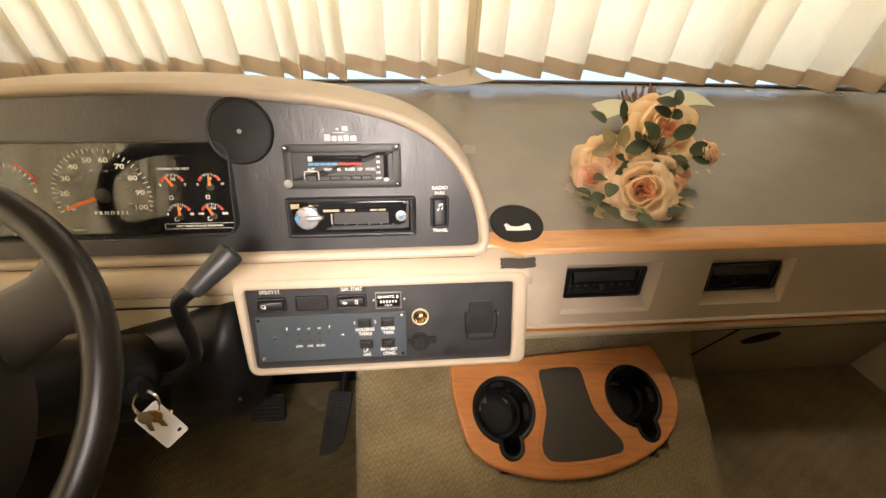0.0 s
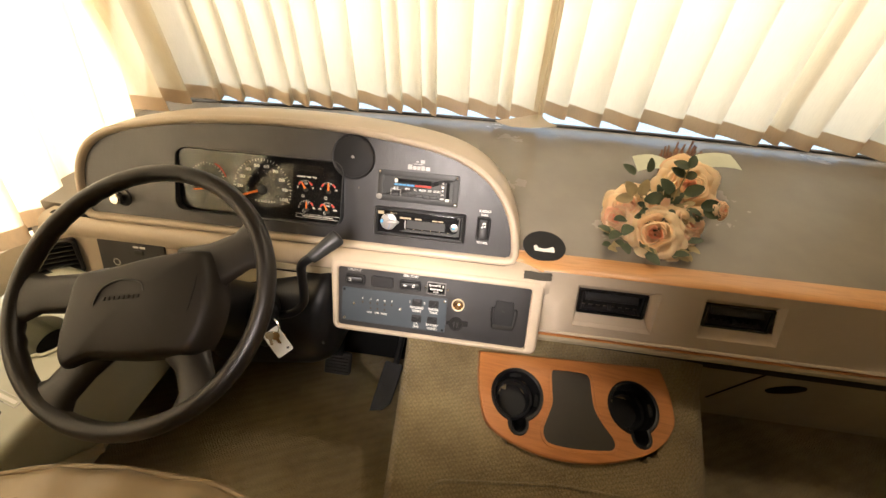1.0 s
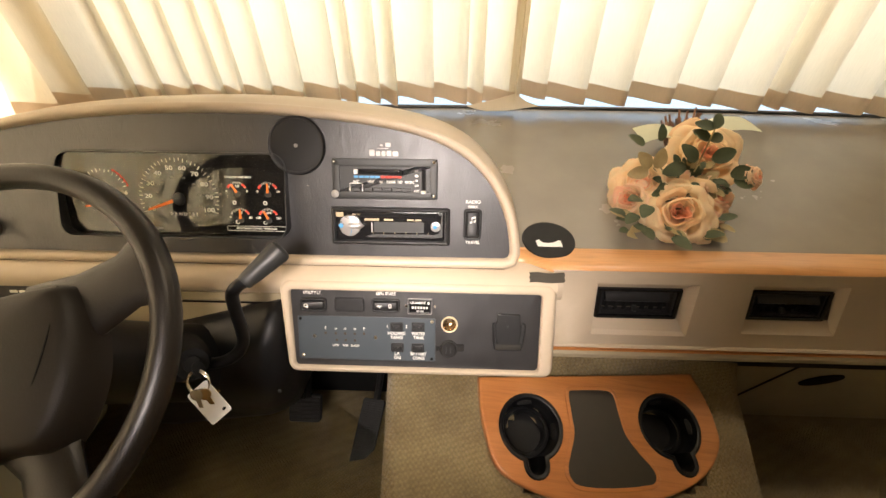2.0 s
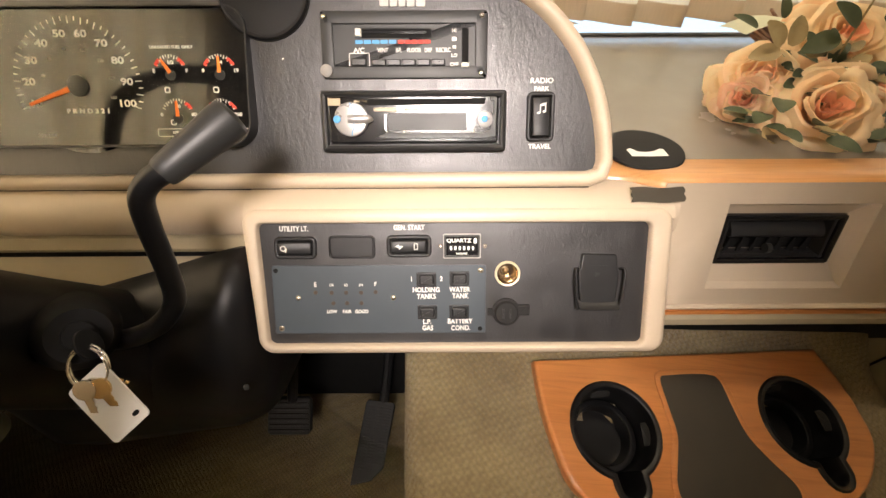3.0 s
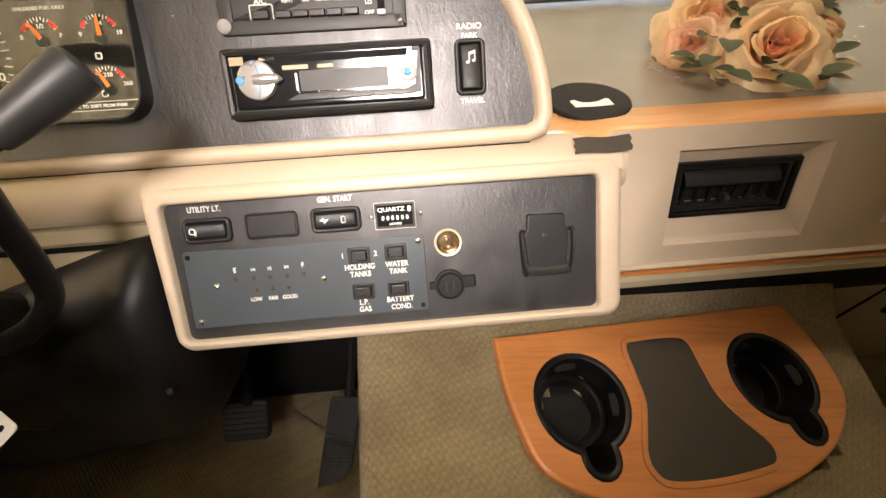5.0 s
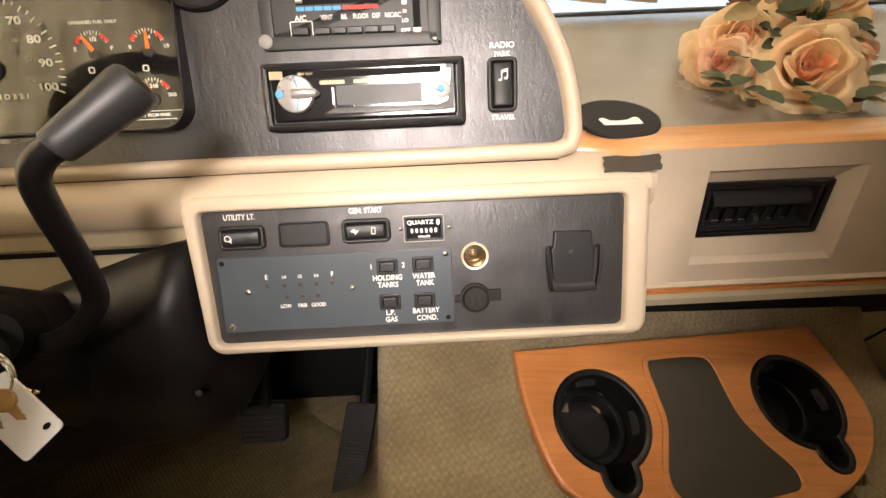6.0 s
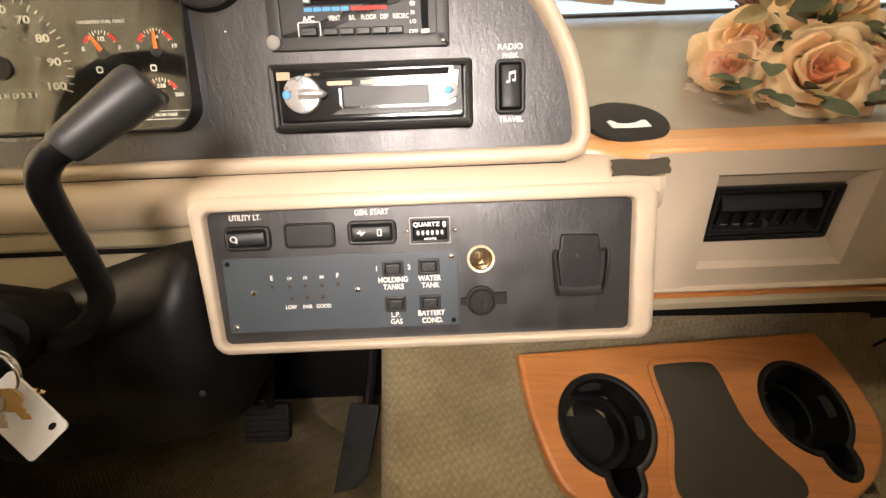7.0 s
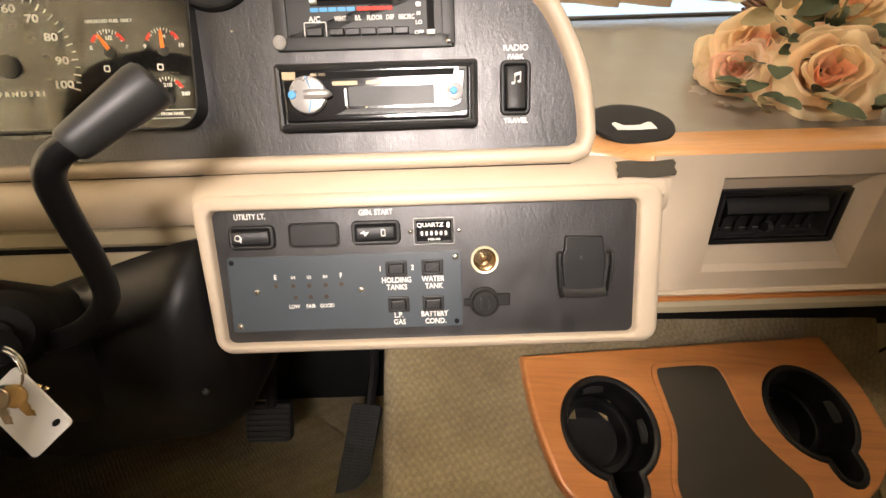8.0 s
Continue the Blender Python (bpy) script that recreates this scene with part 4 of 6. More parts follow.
def heater_control():
    h = thing("heater_control", A, "charcoal heater and air conditioning control with sliders and buttons", "heater control")
    o = rrect(-0.1925, 0.0975, -0.0185, 0.1635, 0.003, 3)
    part("face_plate", ring(o, 0.0125, 0.0, 0.0035, 0.001), GREY, h, "charcoal face plate")
    part("inset", prism(offset(o, -0.012), -0.001, 0.0012), GREY, h, "recessed charcoal centre")
    part("slot", prism(rrect(-0.1600, 0.1405, -0.0800, 0.1500, 0.0015, 2), 0.0012, 0.0016), BLACK_AND_SHADE, h, "dark slider slot")
    part("slider", block(-0.159, 0.1415, 0.0015, -0.153, 0.149, 0.007, 0.001), WHITE, h, "pale slider knob")
    part("slider_bar", block(-0.152, 0.1445, 0.0016, -0.085, 0.148, 0.0026, 0.0005), GLOSS, h, "glossy slider bar")
    for i in range(5):
        part("cold_mark", prism(rrect(-0.1600 + i * 0.0088, 0.1352, -0.1522 + i * 0.0088, 0.1388, 0.0004, 1), 0.0012, 0.0016), BLUE, h, "blue temperature mark")
        part("warm_mark", prism(rrect(-0.1150 + i * 0.0070, 0.1352, -0.1088 + i * 0.0070, 0.1388, 0.0004, 1), 0.0012, 0.0016), RED, h, "red temperature mark")
    lettering("A/C", 0.0068, h, -0.1565, 0.1287, 0.0014, WHITE)
    part("ac_bracket", ring(rrect(-0.1675, 0.1085, -0.1455, 0.1265, 0.001, 1), 0.0009, 0.0010, 0.0015, 0.0001, 1), WHITE, h, "white line round the button")
    for s, x in (("VENT", -0.1315), ("B/L", -0.1145), ("FLOOR", -0.0985), ("DEF", -0.0835), ("RECIRC", -0.0675)):
        lettering(s, 0.0060, h, x, 0.1287, 0.0014, WHITE, 0.78)
    part("button", block(-0.1645, 0.1125, 0.001, -0.1485, 0.1205, 0.0065, 0.0015), BLACK, h, "black push button")
    for i in range(5):
        part("button", block(-0.1430 + i * 0.0157, 0.1130, 0.001, -0.1285 + i * 0.0157, 0.1195, 0.0055, 0.0012), BLACK, h, "black push button")
    part("fan_slot", prism(rrect(-0.0480, 0.1080, -0.0410, 0.1500, 0.0010, 2), 0.0012, 0.0016), BLACK_AND_SHADE, h, "dark fan slot")
    part("fan_slider", block(-0.0485, 0.1110, 0.0014, -0.0405, 0.1155, 0.0075, 0.001), WHITE, h, "pale fan slider knob")
    for s, y in (("HI", 0.1475), ("", 0.1395), ("M", 0.1315), ("LO", 0.1235), ("OFF", 0.1145)):
        if s:
            lettering(s, 0.0050, h, -0.0560, y, 0.0014, WHITE)
        else:
            bars(h, -0.0560, y, 0.0012, 0.006, 0.004, WHITE, 1, "small white mark")
    for x, y in ((-0.1885, 0.1580), (-0.0245, 0.1585), (-0.0245, 0.1025)):
        screw(h, x, y, 0.0035, 0.0024)
    part("washer", moved(lathe([(0.0065, 0.0), (0.0065, 0.0015), (0.004, 0.0035), (0.0005, 0.004)], 20), Matrix.Translation((-0.1885, 0.1055, 0.0035))), DIM, h, "clear round washer")
    for child in h.children:
        if child.name.split(".")[0] not in ("face_plate", "inset", "screw", "washer"):
            child.location += Vector((0.0030, -0.0030, 0))


heater_control()


def car_radio():
    r = thing("car_radio", A, "black and silver car radio with a round volume knob", "car radio")
    o = rrect(-0.1955, 0.0215, 0.0025, 0.0845, 0.004, 4)
    part("housing", loft([[(x, y, z) for x, y in offset(o, d)] for d, z in ((0.0, 0.0), (0.0, 0.010), (-0.0015, 0.0135), (-0.004, 0.0145), (-0.0065, 0.0135), (-0.0075, 0.009))], True, True), BLACK, r, "black mounting frame")
    z = 0.0135
    f = rrect(-0.1868, 0.0300, -0.0060, 0.0795, 0.004, 4)
    face_ = part("front_panel", prism(f, 0.008, z, 0.002), GLOSS, r, "glossy black detachable front")
    part("disc_slot", prism([(-0.158, 0.0755), (-0.020, 0.0760), (-0.0215, 0.0700), (-0.146, 0.0690), (-0.152, 0.0715)], z - 0.001, z + 0.0003), BLACK_AND_SHADE, face_, "dark disc slot")
    part("lower_bevel", prism([(-0.138, 0.0355), (-0.0150, 0.0355), (-0.0185, 0.0395), (-0.030, 0.0410), (-0.126, 0.0410)], z - 0.002, z + 0.0020, 0.0008), GREY, face_, "button row")
    for i in range(6):
        part("preset_button", block(-0.134 + i * 0.0195, 0.0352, z, -0.1160 + i * 0.0195, 0.0378, z + 0.0028, 0.0006), BLACK, face_, "thin preset button")
        part("button_mark", prism(disc(-0.1255 + i * 0.0185, 0.0425, 0.0008, None, 8), z, z + 0.0003), GOLD, face_)
    part("display", prism(rrect(-0.1235, 0.0435, -0.0400, 0.0615, 0.001, 2), z - 0.001, z + 0.0004), GREY, face_, "dark grey-green display")
    part("display_edge", prism(rrect(-0.1275, 0.0440, -0.1255, 0.0600, 0.0005, 1), z, z + 0.0012), SILVER, face_, "silver display edge")
    kx, ky = -0.1625, 0.0548
    knob = part("volume_knob", moved(lathe([(0.0178, z - 0.001), (0.0178, z + 0.004), (0.0168, z + 0.006), (0.0140, z + 0.0066), (0.0005, z + 0.0070)], 40), Matrix.Translation((kx, ky, 0))), SILVER, face_, "round silver volume knob")
    part("knob_grip", moved(tube([(-0.002, 0, 0), (0.010, 0.0002, 0.0005), (0.020, 0.0002, -0.002), (0.0235, 0, -0.004)], [0.0042, 0.0052, 0.0040, 0.001], 12), Matrix.Translation((kx, ky, z + 0.007))), SILVER, knob, "raised silver grip")
    part("knob_line", moved(tube([(0.000, 0.0165, 0), (0.0035, 0.007, 0.0006), (0.0035, -0.006, 0.0006), (0.001, -0.0165, 0)], 0.0005, 6), Matrix.Translation((kx, ky, z + 0.0066))), BLUE, knob, "thin blue line")
    part("knob_light", moved(lathe([(0.0042, 0), (0.0036, 0.0015), (0.0005, 0.002)], 14), Matrix.Translation((kx - 0.0140, ky, z + 0.0062))), BLUE, knob, "blue spot")
    part("select_disc", moved(lathe([(0.0085, z), (0.0080, z + 0.002), (0.0060, z + 0.0025), (0.0005, z + 0.0032)], 28), Matrix.Translation((-0.0205, 0.0545, 0))), SILVER, face_, "round silver selector")
    part("select_key", block(-0.0270, 0.0530, z + 0.002, -0.0160, 0.0575, z + 0.0042, 0.0015), SILVER, face_, "pale selector key")
    part("select_light", moved(lathe([(0.0036, 0), (0.0030, 0.0012), (0.0004, 0.0016)], 14), Matrix.Translation((-0.0215, 0.0548, z + 0.0040))), BLUE, face_, "blue spot")
    part("end_trim", prism([(-0.0090, 0.0365), (-0.0082, 0.0765), (-0.0105, 0.0770), (-0.0125, 0.0600), (-0.0150, 0.0440), (-0.0300, 0.0385), (-0.0500, 0.0365)], z - 0.001, z + 0.0012, 0.0004, 1), GREY, face_, "charcoal curved end trim")
    part("eject_key", block(-0.0160, 0.0735, z, -0.0095, 0.0775, z + 0.001, 0.0006), GREY, face_, "small eject key")
    part("source_key", block(-0.1865, 0.0690, z, -0.1735, 0.0765, z + 0.001, 0.0006), GOLD, face_, "amber lit key")
    bars(face_, -0.1520, 0.0735, z, 0.016, 0.0025, GOLD, 2)
    bars(face_, -0.1265, 0.0650, z, 0.0290, 0.0038, GOLD, 1, "gold maker's mark as a plain bar")
    bars(face_, -0.0985, 0.0650, z, 0.0180, 0.0032, GOLD, 1, "gold model mark as a plain bar")
    bars(face_, -0.0560, 0.0650, z, 0.0260, 0.0028, GOLD, 2)


car_radio()


def rocker_switch(name, m, w, h, label, tall=False):
    s = thing(name, m, label, "rocker switch", "dashboard rocker switches")
    part("frame", ring(rrect(-w / 2, -h / 2, w / 2, h / 2, 0.006, 5), 0.0046, 0.0, 0.0050, 0.0022, 4), SATIN, s, "rounded black frame")
    part("well", prism(rrect(-w / 2 + 0.004, -h / 2 + 0.004, w / 2 - 0.004, h / 2 - 0.004, 0.003, 3), -0.002, 0.0012), BLACK_AND_SHADE, s)
    L = (h if tall else w) / 2 - 0.0054
    W = (w if tall else h) / 2 - 0.0052
    pts = [(-L, 0.0), (-L, 0.0080), (-L + 0.0008, 0.0094), (-L + 0.0024, 0.0098), (-L * 0.4, 0.0084), (0, 0.0070), (L * 0.45, 0.0058), (L - 0.0022, 0.0052), (L - 0.0006, 0.0045), (L, 0.0032), (L, 0.0)]
    bm = loft([[(x, y, max(0.0, z - d)) for x, z in pts] for y, d in ((-W, 0.0024), (-W + 0.0007, 0.0008), (-W + 0.0020, 0.0), (W - 0.0020, 0.0), (W - 0.0007, 0.0008), (W, 0.0024))])
    if tall:
        moved(bm, Matrix.Rotation(radians(90), 4, "Z"))
    part("paddle", bm, SATIN, s, "satin charcoal paddle")
    return s


rs = rocker_switch("rocker_switch", A @ Matrix.Translation((0.0408, 0.0575, 0)), 0.0300, 0.0520, "tall black rocker switch marked radio park and travel", True)
part("note_symbol", joined(moved(prism(disc(-0.003, 0.004, 0.0017, 0.0013, 12), 0, 0.0026), Matrix.Translation((0, 0, 0.0046))), moved(prism(disc(0.003, 0.0055, 0.0017, 0.0013, 12), 0, 0.0026), Matrix.Translation((0, 0, 0.0046))),
     moved(prism([(-0.0018, 0.004), (-0.001, 0.004), (-0.001, 0.0105), (0.0038, 0.012), (0.0038, 0.0055), (0.0046, 0.0055), (0.0046, 0.0145), (-0.0018, 0.0128)], 0, 0.0034), Matrix.Translation((0, 0, 0.0046)))), WHITE, rs, "white music note symbol")
lettering("RADIO", 0.0078, dash, 0.0412, 0.0950, 0.0002, WHITE, 1.05)
lettering("PARK", 0.0066, dash, 0.0412, 0.0868, 0.0002, WHITE)
lettering("TRAVEL", 0.0072, dash, 0.0418, 0.0262, 0.0002, WHITE)

us = rocker_switch("rocker_switch", B @ Matrix.Translation((-0.2275, -0.0240, 0)), 0.0460, 0.0245, "black rocker switch for the utility light")
part("lamp_symbol", ring(disc(-0.011, 0.0005, 0.0032, None, 14), 0.0009, 0.0082, 0.0098, 0.0002, 1), WHITE, us, "white lamp symbol")
part("lamp_symbol_foot", prism([(-0.0100, -0.002), (-0.0080, -0.0045), (-0.0068, 0.001)], 0.0082, 0.0096), WHITE, us)
gs = rocker_switch("rocker_switch", B @ Matrix.Translation((-0.1032, -0.0226, 0)), 0.0490, 0.0245, "black rocker switch for starting the generator")
part("bolt_symbol", prism([(-0.0145, 0.0005), (-0.0105, 0.0030), (-0.0100, 0.0010), (-0.0055, 0.0015), (-0.0100, -0.0028), (-0.0105, -0.0005)], 0.0082, 0.0100), WHITE, gs, "white lightning symbol")
part("square_symbol", ring(rrect(0.0055, -0.0035, 0.0100, 0.0035, 0.0008, 2), 0.0009, 0.0048, 0.0064, 0.0002, 1), WHITE, gs, "white square symbol")
bp = thing("blank_plate", B @ Matrix.Translation((-0.1660, -0.0234, 0)), "black blank plate covering an unused switch opening", "blank plate")
part("rim", ring(rrect(-0.0255, -0.0128, 0.0255, 0.0128, 0.005, 4), 0.002, 0.0, 0.0034, 0.0010), SATIN, bp)
part("plate", prism(rrect(-0.0238, -0.0112, 0.0238, 0.0112, 0.004, 4), 0.0, 0.0030, 0.0014), SATIN, bp)
lettering("UTILITY LT.", 0.0078, PB, -0.2290, -0.0035, 0.0002, WHITE, 0.80)
lettering("GEN. START", 0.0078, PB, -0.1030, -0.0026, 0.0002, WHITE, 0.80)

hm = thing("hour_meter", B @ Matrix.Translation((-0.0452, -0.0228, 0)), "small framed quartz hour meter with white digits", "hour meter")
part("frame", ring(rrect(-0.0195, -0.0125, 0.0195, 0.0125, 0.001, 2), 0.0022, 0.0, 0.0045, 0.0008), GREY, hm, "grey frame")
part("bezel", ring(rrect(-0.0206, -0.0136, 0.0206, 0.0136, 0.0014, 2), 0.0010, 0.0, 0.0034, 0.0003), BADGE, hm, "worn silver outer edge")
part("dial", prism(rrect(-0.0178, -0.0108, 0.0178, 0.0108, 0.001, 2), 0.0, 0.0022), GLOSS, hm, "black meter face")
lettering("QUARTZ", 0.0058, hm, -0.0035, 0.0060, 0.0024, WHITE, 1.15)
part("digit_window", prism(rrect(-0.0150, -0.0060, 0.0150, 0.0015, 0.0006, 1), 0.0022, 0.0026), BLACK_AND_SHADE, hm)
for i in range(6):
    bars(hm, -0.0120 + 0.0048 * i, -0.0022, 0.0026, 0.0030, 0.0044, WHITE, 1, "white digit as a plain bar")
lettering("HOURS", 0.0034, hm, 0.0, -0.0085, 0.0024, WHITE, 1.1)
bars(hm, 0.0145, 0.0058, 0.0022, 0.004, 0.006, WHITE)
screw(hm, -0.0236, -0.0005, 0.0, 0.0022)
screw(hm, 0.0252, -0.0005, 0.0, 0.0022)


def tank_monitor():
    p = thing("tank_monitor", B, "slate blue tank monitor plate with small push buttons and white lettering", "monitor panel")
    part("plate", prism(rrect(-0.2560, -0.1225, -0.0185, -0.0440, 0.0025, 3), 0.0, 0.0022, 0.0007), SLATE, p, "slate blue metal plate")
    z = 0.0022
    for x, y in ((-0.0245, -0.0500), (-0.2488, -0.1162), (-0.2278, -0.0806), (-0.1216, -0.0809)):
        screw(p, x, y, z, 0.0029)
    for x, y in ((-0.2511, -0.0494), (-0.0245, -0.1173)):
        part("screw_hole", prism(disc(x, y, 0.0026, None, 14), z, z + 0.0004), BLACK_AND_SHADE, p, "empty screw hole")
    for x0, y0 in ((-0.0846, -0.0604), (-0.0480, -0.0596), (-0.0838, -0.0977), (-0.0482, -0.0977)):
        b = part("push_button", ring(rrect(x0 - 0.0110, y0 - 0.0084, x0 + 0.0110, y0 + 0.0084, 0.001, 2), 0.0030, 0.0015, z + 0.0012, 0.0006), SATIN, p, "small black push button in a dark frame")
        part("button_cap", block(x0 - 0.0080, y0 - 0.0056, z - 0.001, x0 + 0.0080, y0 + 0.0056, z + 0.0036, 0.0018), SATIN, b, "satin black cap")
    for s, x, y, size in (("1", -0.1011, -0.0600, 0.0072), ("2", -0.0681, -0.0596, 0.0072), ("E", -0.2082, -0.0655, 0.0068), ("F", -0.1413, -0.0653, 0.0068), ("1/4", -0.1904, -0.0662, 0.0043), ("1/2", -0.1743, -0.0662, 0.0043), ("3/4", -0.1575, -0.0662, 0.0043),
                          ("LOW", -0.1911, -0.0968, 0.0056), ("FAIR", -0.1742, -0.0968, 0.0056), ("GOOD", -0.1576, -0.0968, 0.0056),
                          ("HOLDING", -0.0850, -0.0722, 0.0078), ("TANKS", -0.0849, -0.0797, 0.0078), ("WATER", -0.0477, -0.0720, 0.0078), ("TANK", -0.0470, -0.0794, 0.0078),
                          ("L.P.", -0.0843, -0.1093, 0.0078), ("GAS", -0.0837, -0.1167, 0.0078), ("BATTERY", -0.0474, -0.1088, 0.0078), ("COND.", -0.0464, -0.1168, 0.0078)):
        lettering(s, size, p, x, y, z + 0.0002, WHITE, 0.86)
    for x, y in ((-0.2082, -0.0745), (-0.1904, -0.0748), (-0.1743, -0.0748), (-0.1575, -0.0748), (-0.1413, -0.0742), (-0.1890, -0.0870), (-0.1735, -0.0870), (-0.1575, -0.0870)):
        part("indicator", prism(disc(x, y, 0.0024, None, 14), z, z + 0.0007, 0.0003, 1), AMBER, p, "unlit brown indicator")


tank_monitor()

ls = thing("lighter_socket", B @ Matrix.Translation((0.0054, -0.0542, 0)), "open cigarette lighter socket with a pale ring and polished brass inside", "lighter socket")
part("chrome_ring", loft([[(r * math.cos(2 * math.pi * k / 36), r * math.sin(2 * math.pi * k / 36), z) for k in range(36)] for r, z in ((0.0142, 0.0), (0.0142, 0.0022), (0.0134, 0.0034), (0.0120, 0.0032), (0.0115, 0.0))], False, False), PALE_RING, ls, "pale metal ring")
part("socket_well", loft([[(r * math.cos(2 * math.pi * k / 36), r * math.sin(2 * math.pi * k / 36), z) for k in range(36)] for r, z in ((0.0117, 0.0028), (0.0112, 0.0), (0.0110, -0.004), (0.0104, -0.016), (0.0098, -0.018))], False, True), POLISHED, ls, "brass coloured socket well")
part("contact", lathe([(0.0040, -0.018), (0.0036, -0.0150), (0.0020, -0.0140), (0.0003, -0.0140)], 16), BURNT, ls, "brass contact stud")

oc = thing("outlet_cap", B @ Matrix.Translation((0.0046, -0.0983, 0)), "round black rubber cap over a power outlet", "outlet cap")
part("flange", lathe([(0.0160, 0.0), (0.0155, 0.003), (0.0135, 0.0035), (0.0132, 0.0060), (0.0118, 0.0075), (0.0004, 0.0080)], 32), RUBBER, oc)
part("hinge_tab", block(0.012, -0.004, 0.0, 0.0265, 0.0085, 0.0035, 0.0014), RUBBER, oc, "cap hinge tab")
part("lift_tab", block(-0.021, -0.004, 0.0, -0.012, 0.004, 0.003, 0.0012), RUBBER, oc)
part("moulded_mark", joined(block(-0.005, -0.006, 0.0075, -0.0025, 0.006, 0.0086, 0.0004), block(0.0025, -0.006, 0.0075, 0.005, 0.006, 0.0086, 0.0004)), BLACK, oc)


def phone_clip():
    c = thing("belt_clip_holder", B @ Matrix.Translation((0.1085, -0.0640, 0)), "black plastic device clip with side arms on the switch panel", "device clip")
    mx = -0.003
    o = [(mx - 0.0190, 0.0305), (mx - 0.0175, 0.0320), (mx + 0.0175, 0.0310), (mx + 0.0190, 0.0295), (mx + 0.0205, 0.0150), (mx + 0.0225, 0.0125), (mx + 0.0220, 0.0020), (mx + 0.0205, -0.0200), (mx + 0.0215, -0.0275), (mx + 0.0195, -0.0285), (mx - 0.0185, -0.0265), (mx - 0.0195, -0.0250), (mx - 0.0200, -0.0150), (mx - 0.0220, 0.0040), (mx - 0.0225, 0.0140), (mx - 0.0200, 0.0165)]
    part("back_plate", prism(o, 0.0, 0.0050, 0.0016), SATIN, c, "thin tapered black back plate")
    for s in (-1, 1):
        arm = tube(spline([(mx + s * 0.0225, 0.0150, 0.004), (mx + s * 0.0268, 0.0145, 0.0085), (mx + s * 0.0262, -0.004, 0.0100), (mx + s * 0.0245, -0.020, 0.0085), (mx + s * 0.0218, -0.0315, 0.0040)], 4, False), [0.0012] + [0.0017] * 15 + [0.0010], 8)
        part("side_arm", arm, SATIN, c, "thin curved side arm")
    lip = [(-0.0205, 0.0035), (-0.0235, 0.0050), (-0.0270, 0.0085), (-0.0295, 0.0130), (-0.0308, 0.0128), (-0.0290, 0.0070), (-0.0265, 0.0030), (-0.0225, 0.0015)]
    part("foot_lip", loft([[(mx + x, y + 0.0015 * abs(x) / 0.02, z) for y, z in lip] for x in (-0.0215, -0.0200, -0.008, 0.008, 0.0205, 0.0220)]), SATIN, c, "outward curled foot")
    part("worn_edge", moved(prism([(0.0110, 0.008), (0.0165, 0.010), (0.0155, -0.004), (0.0125, -0.010), (0.0105, -0.002)], 0.0, 0.0002), Matrix.Translation((mx, 0, 0.0045))), GREY, c, "scuffed pale patch")
    part("moulded_line", block(mx - 0.010, 0.0188, 0.0040, mx + 0.010, 0.0196, 0.0050, 0.0003), GREY, c)
    part("button", moved(lathe([(0.0030, 0.004), (0.0026, 0.0052), (0.0004, 0.0056)], 12), Matrix.Translation((mx - 0.002, 0.0095, 0))), GREY, c, "round button")


phone_clip()

# ---- small things on the dash ----
DT = panel_frame((0.180, 0.649, 0.6670), 90 - 16.7)
ds = thing("flat_speaker_cover", DT, "thin round black cover with a torn white sticker", "round cover")
part("cover_disc", lathe([(0.0465, -0.002), (0.0475, 0.0), (0.0465, 0.0022), (0.040, 0.003), (0.0004, 0.0034)], 48), RUBBER, ds)
part("sticker", prism([(-0.0235, -0.006), (-0.0185, -0.0035), (-0.012, -0.0115), (-0.002, -0.0125), (0.007, -0.011), (0.0165, -0.005), (0.0205, -0.006), (0.0215, -0.0205), (0.0, -0.0215), (-0.0215, -0.0205)], 0.003, 0.0040), WHITE, ds, "torn white sticker")
tp = thing("tape_patch", Matrix.Translation((0.166, 0.5715, 0.6330)) @ Matrix.Rotation(radians(52), 4, "X"), "strip of dark duct tape on the dash corner", "tape")
rows = [[(-0.029 + 0.058 * i / 8 + (0.0012 if k % 2 else -0.0008) * (i in (0, 8)), -0.0085 + 0.017 * k / 4 + 0.0008 * math.sin(i), 0.0075 - 0.00005 * (k - 2) ** 2 + 0.0003 * math.sin(2.1 * i + k)) for i in range(9)] for k in range(5)]
part("tape_strip", loft(rows, False, False, closed=False), MAT_GREY, tp, "dull dark tape")

# ---- switch panel and vent by the driver's window ----
LP = panel_frame((-0.790, 0.5655, 0.560), 8)
lp = thing("small_switch_panel", LP, "small black switch panel in the dash behind the wheel", "switch panel")
part("surround", prism(rrect(-0.25, -0.12, 0.12, 0.055, 0.02, 4), -0.05, -0.004, 0.004), BEIGE, lp, "beige dash end")
part("panel_face", prism(rrect(-0.088, -0.060, 0.088, 0.035, 0.006, 4), -0.006, 0.0, 0.0015), VINYL, lp, "black grained face")
part("toggle", block(0.012, 0.004, 0.0, 0.032, 0.016, 0.004, 0.001), GREY, lp, "small grey switch")
bars(lp, 0.022, 0.023, 0.0, 0.034, 0.005, WHITE, 2)
part("ring_mark", ring(disc(-0.045, -0.022, 0.009, None, 24), 0.0015, 0.0, 0.0008, 0.0003, 1), WHITE, lp, "white ring")
lv = thing("air_vent", panel_frame((-0.962, 0.530, 0.545), 6, 38), "black slatted air vent at the driver's end of the dash", "air vent", "dashboard air vents")
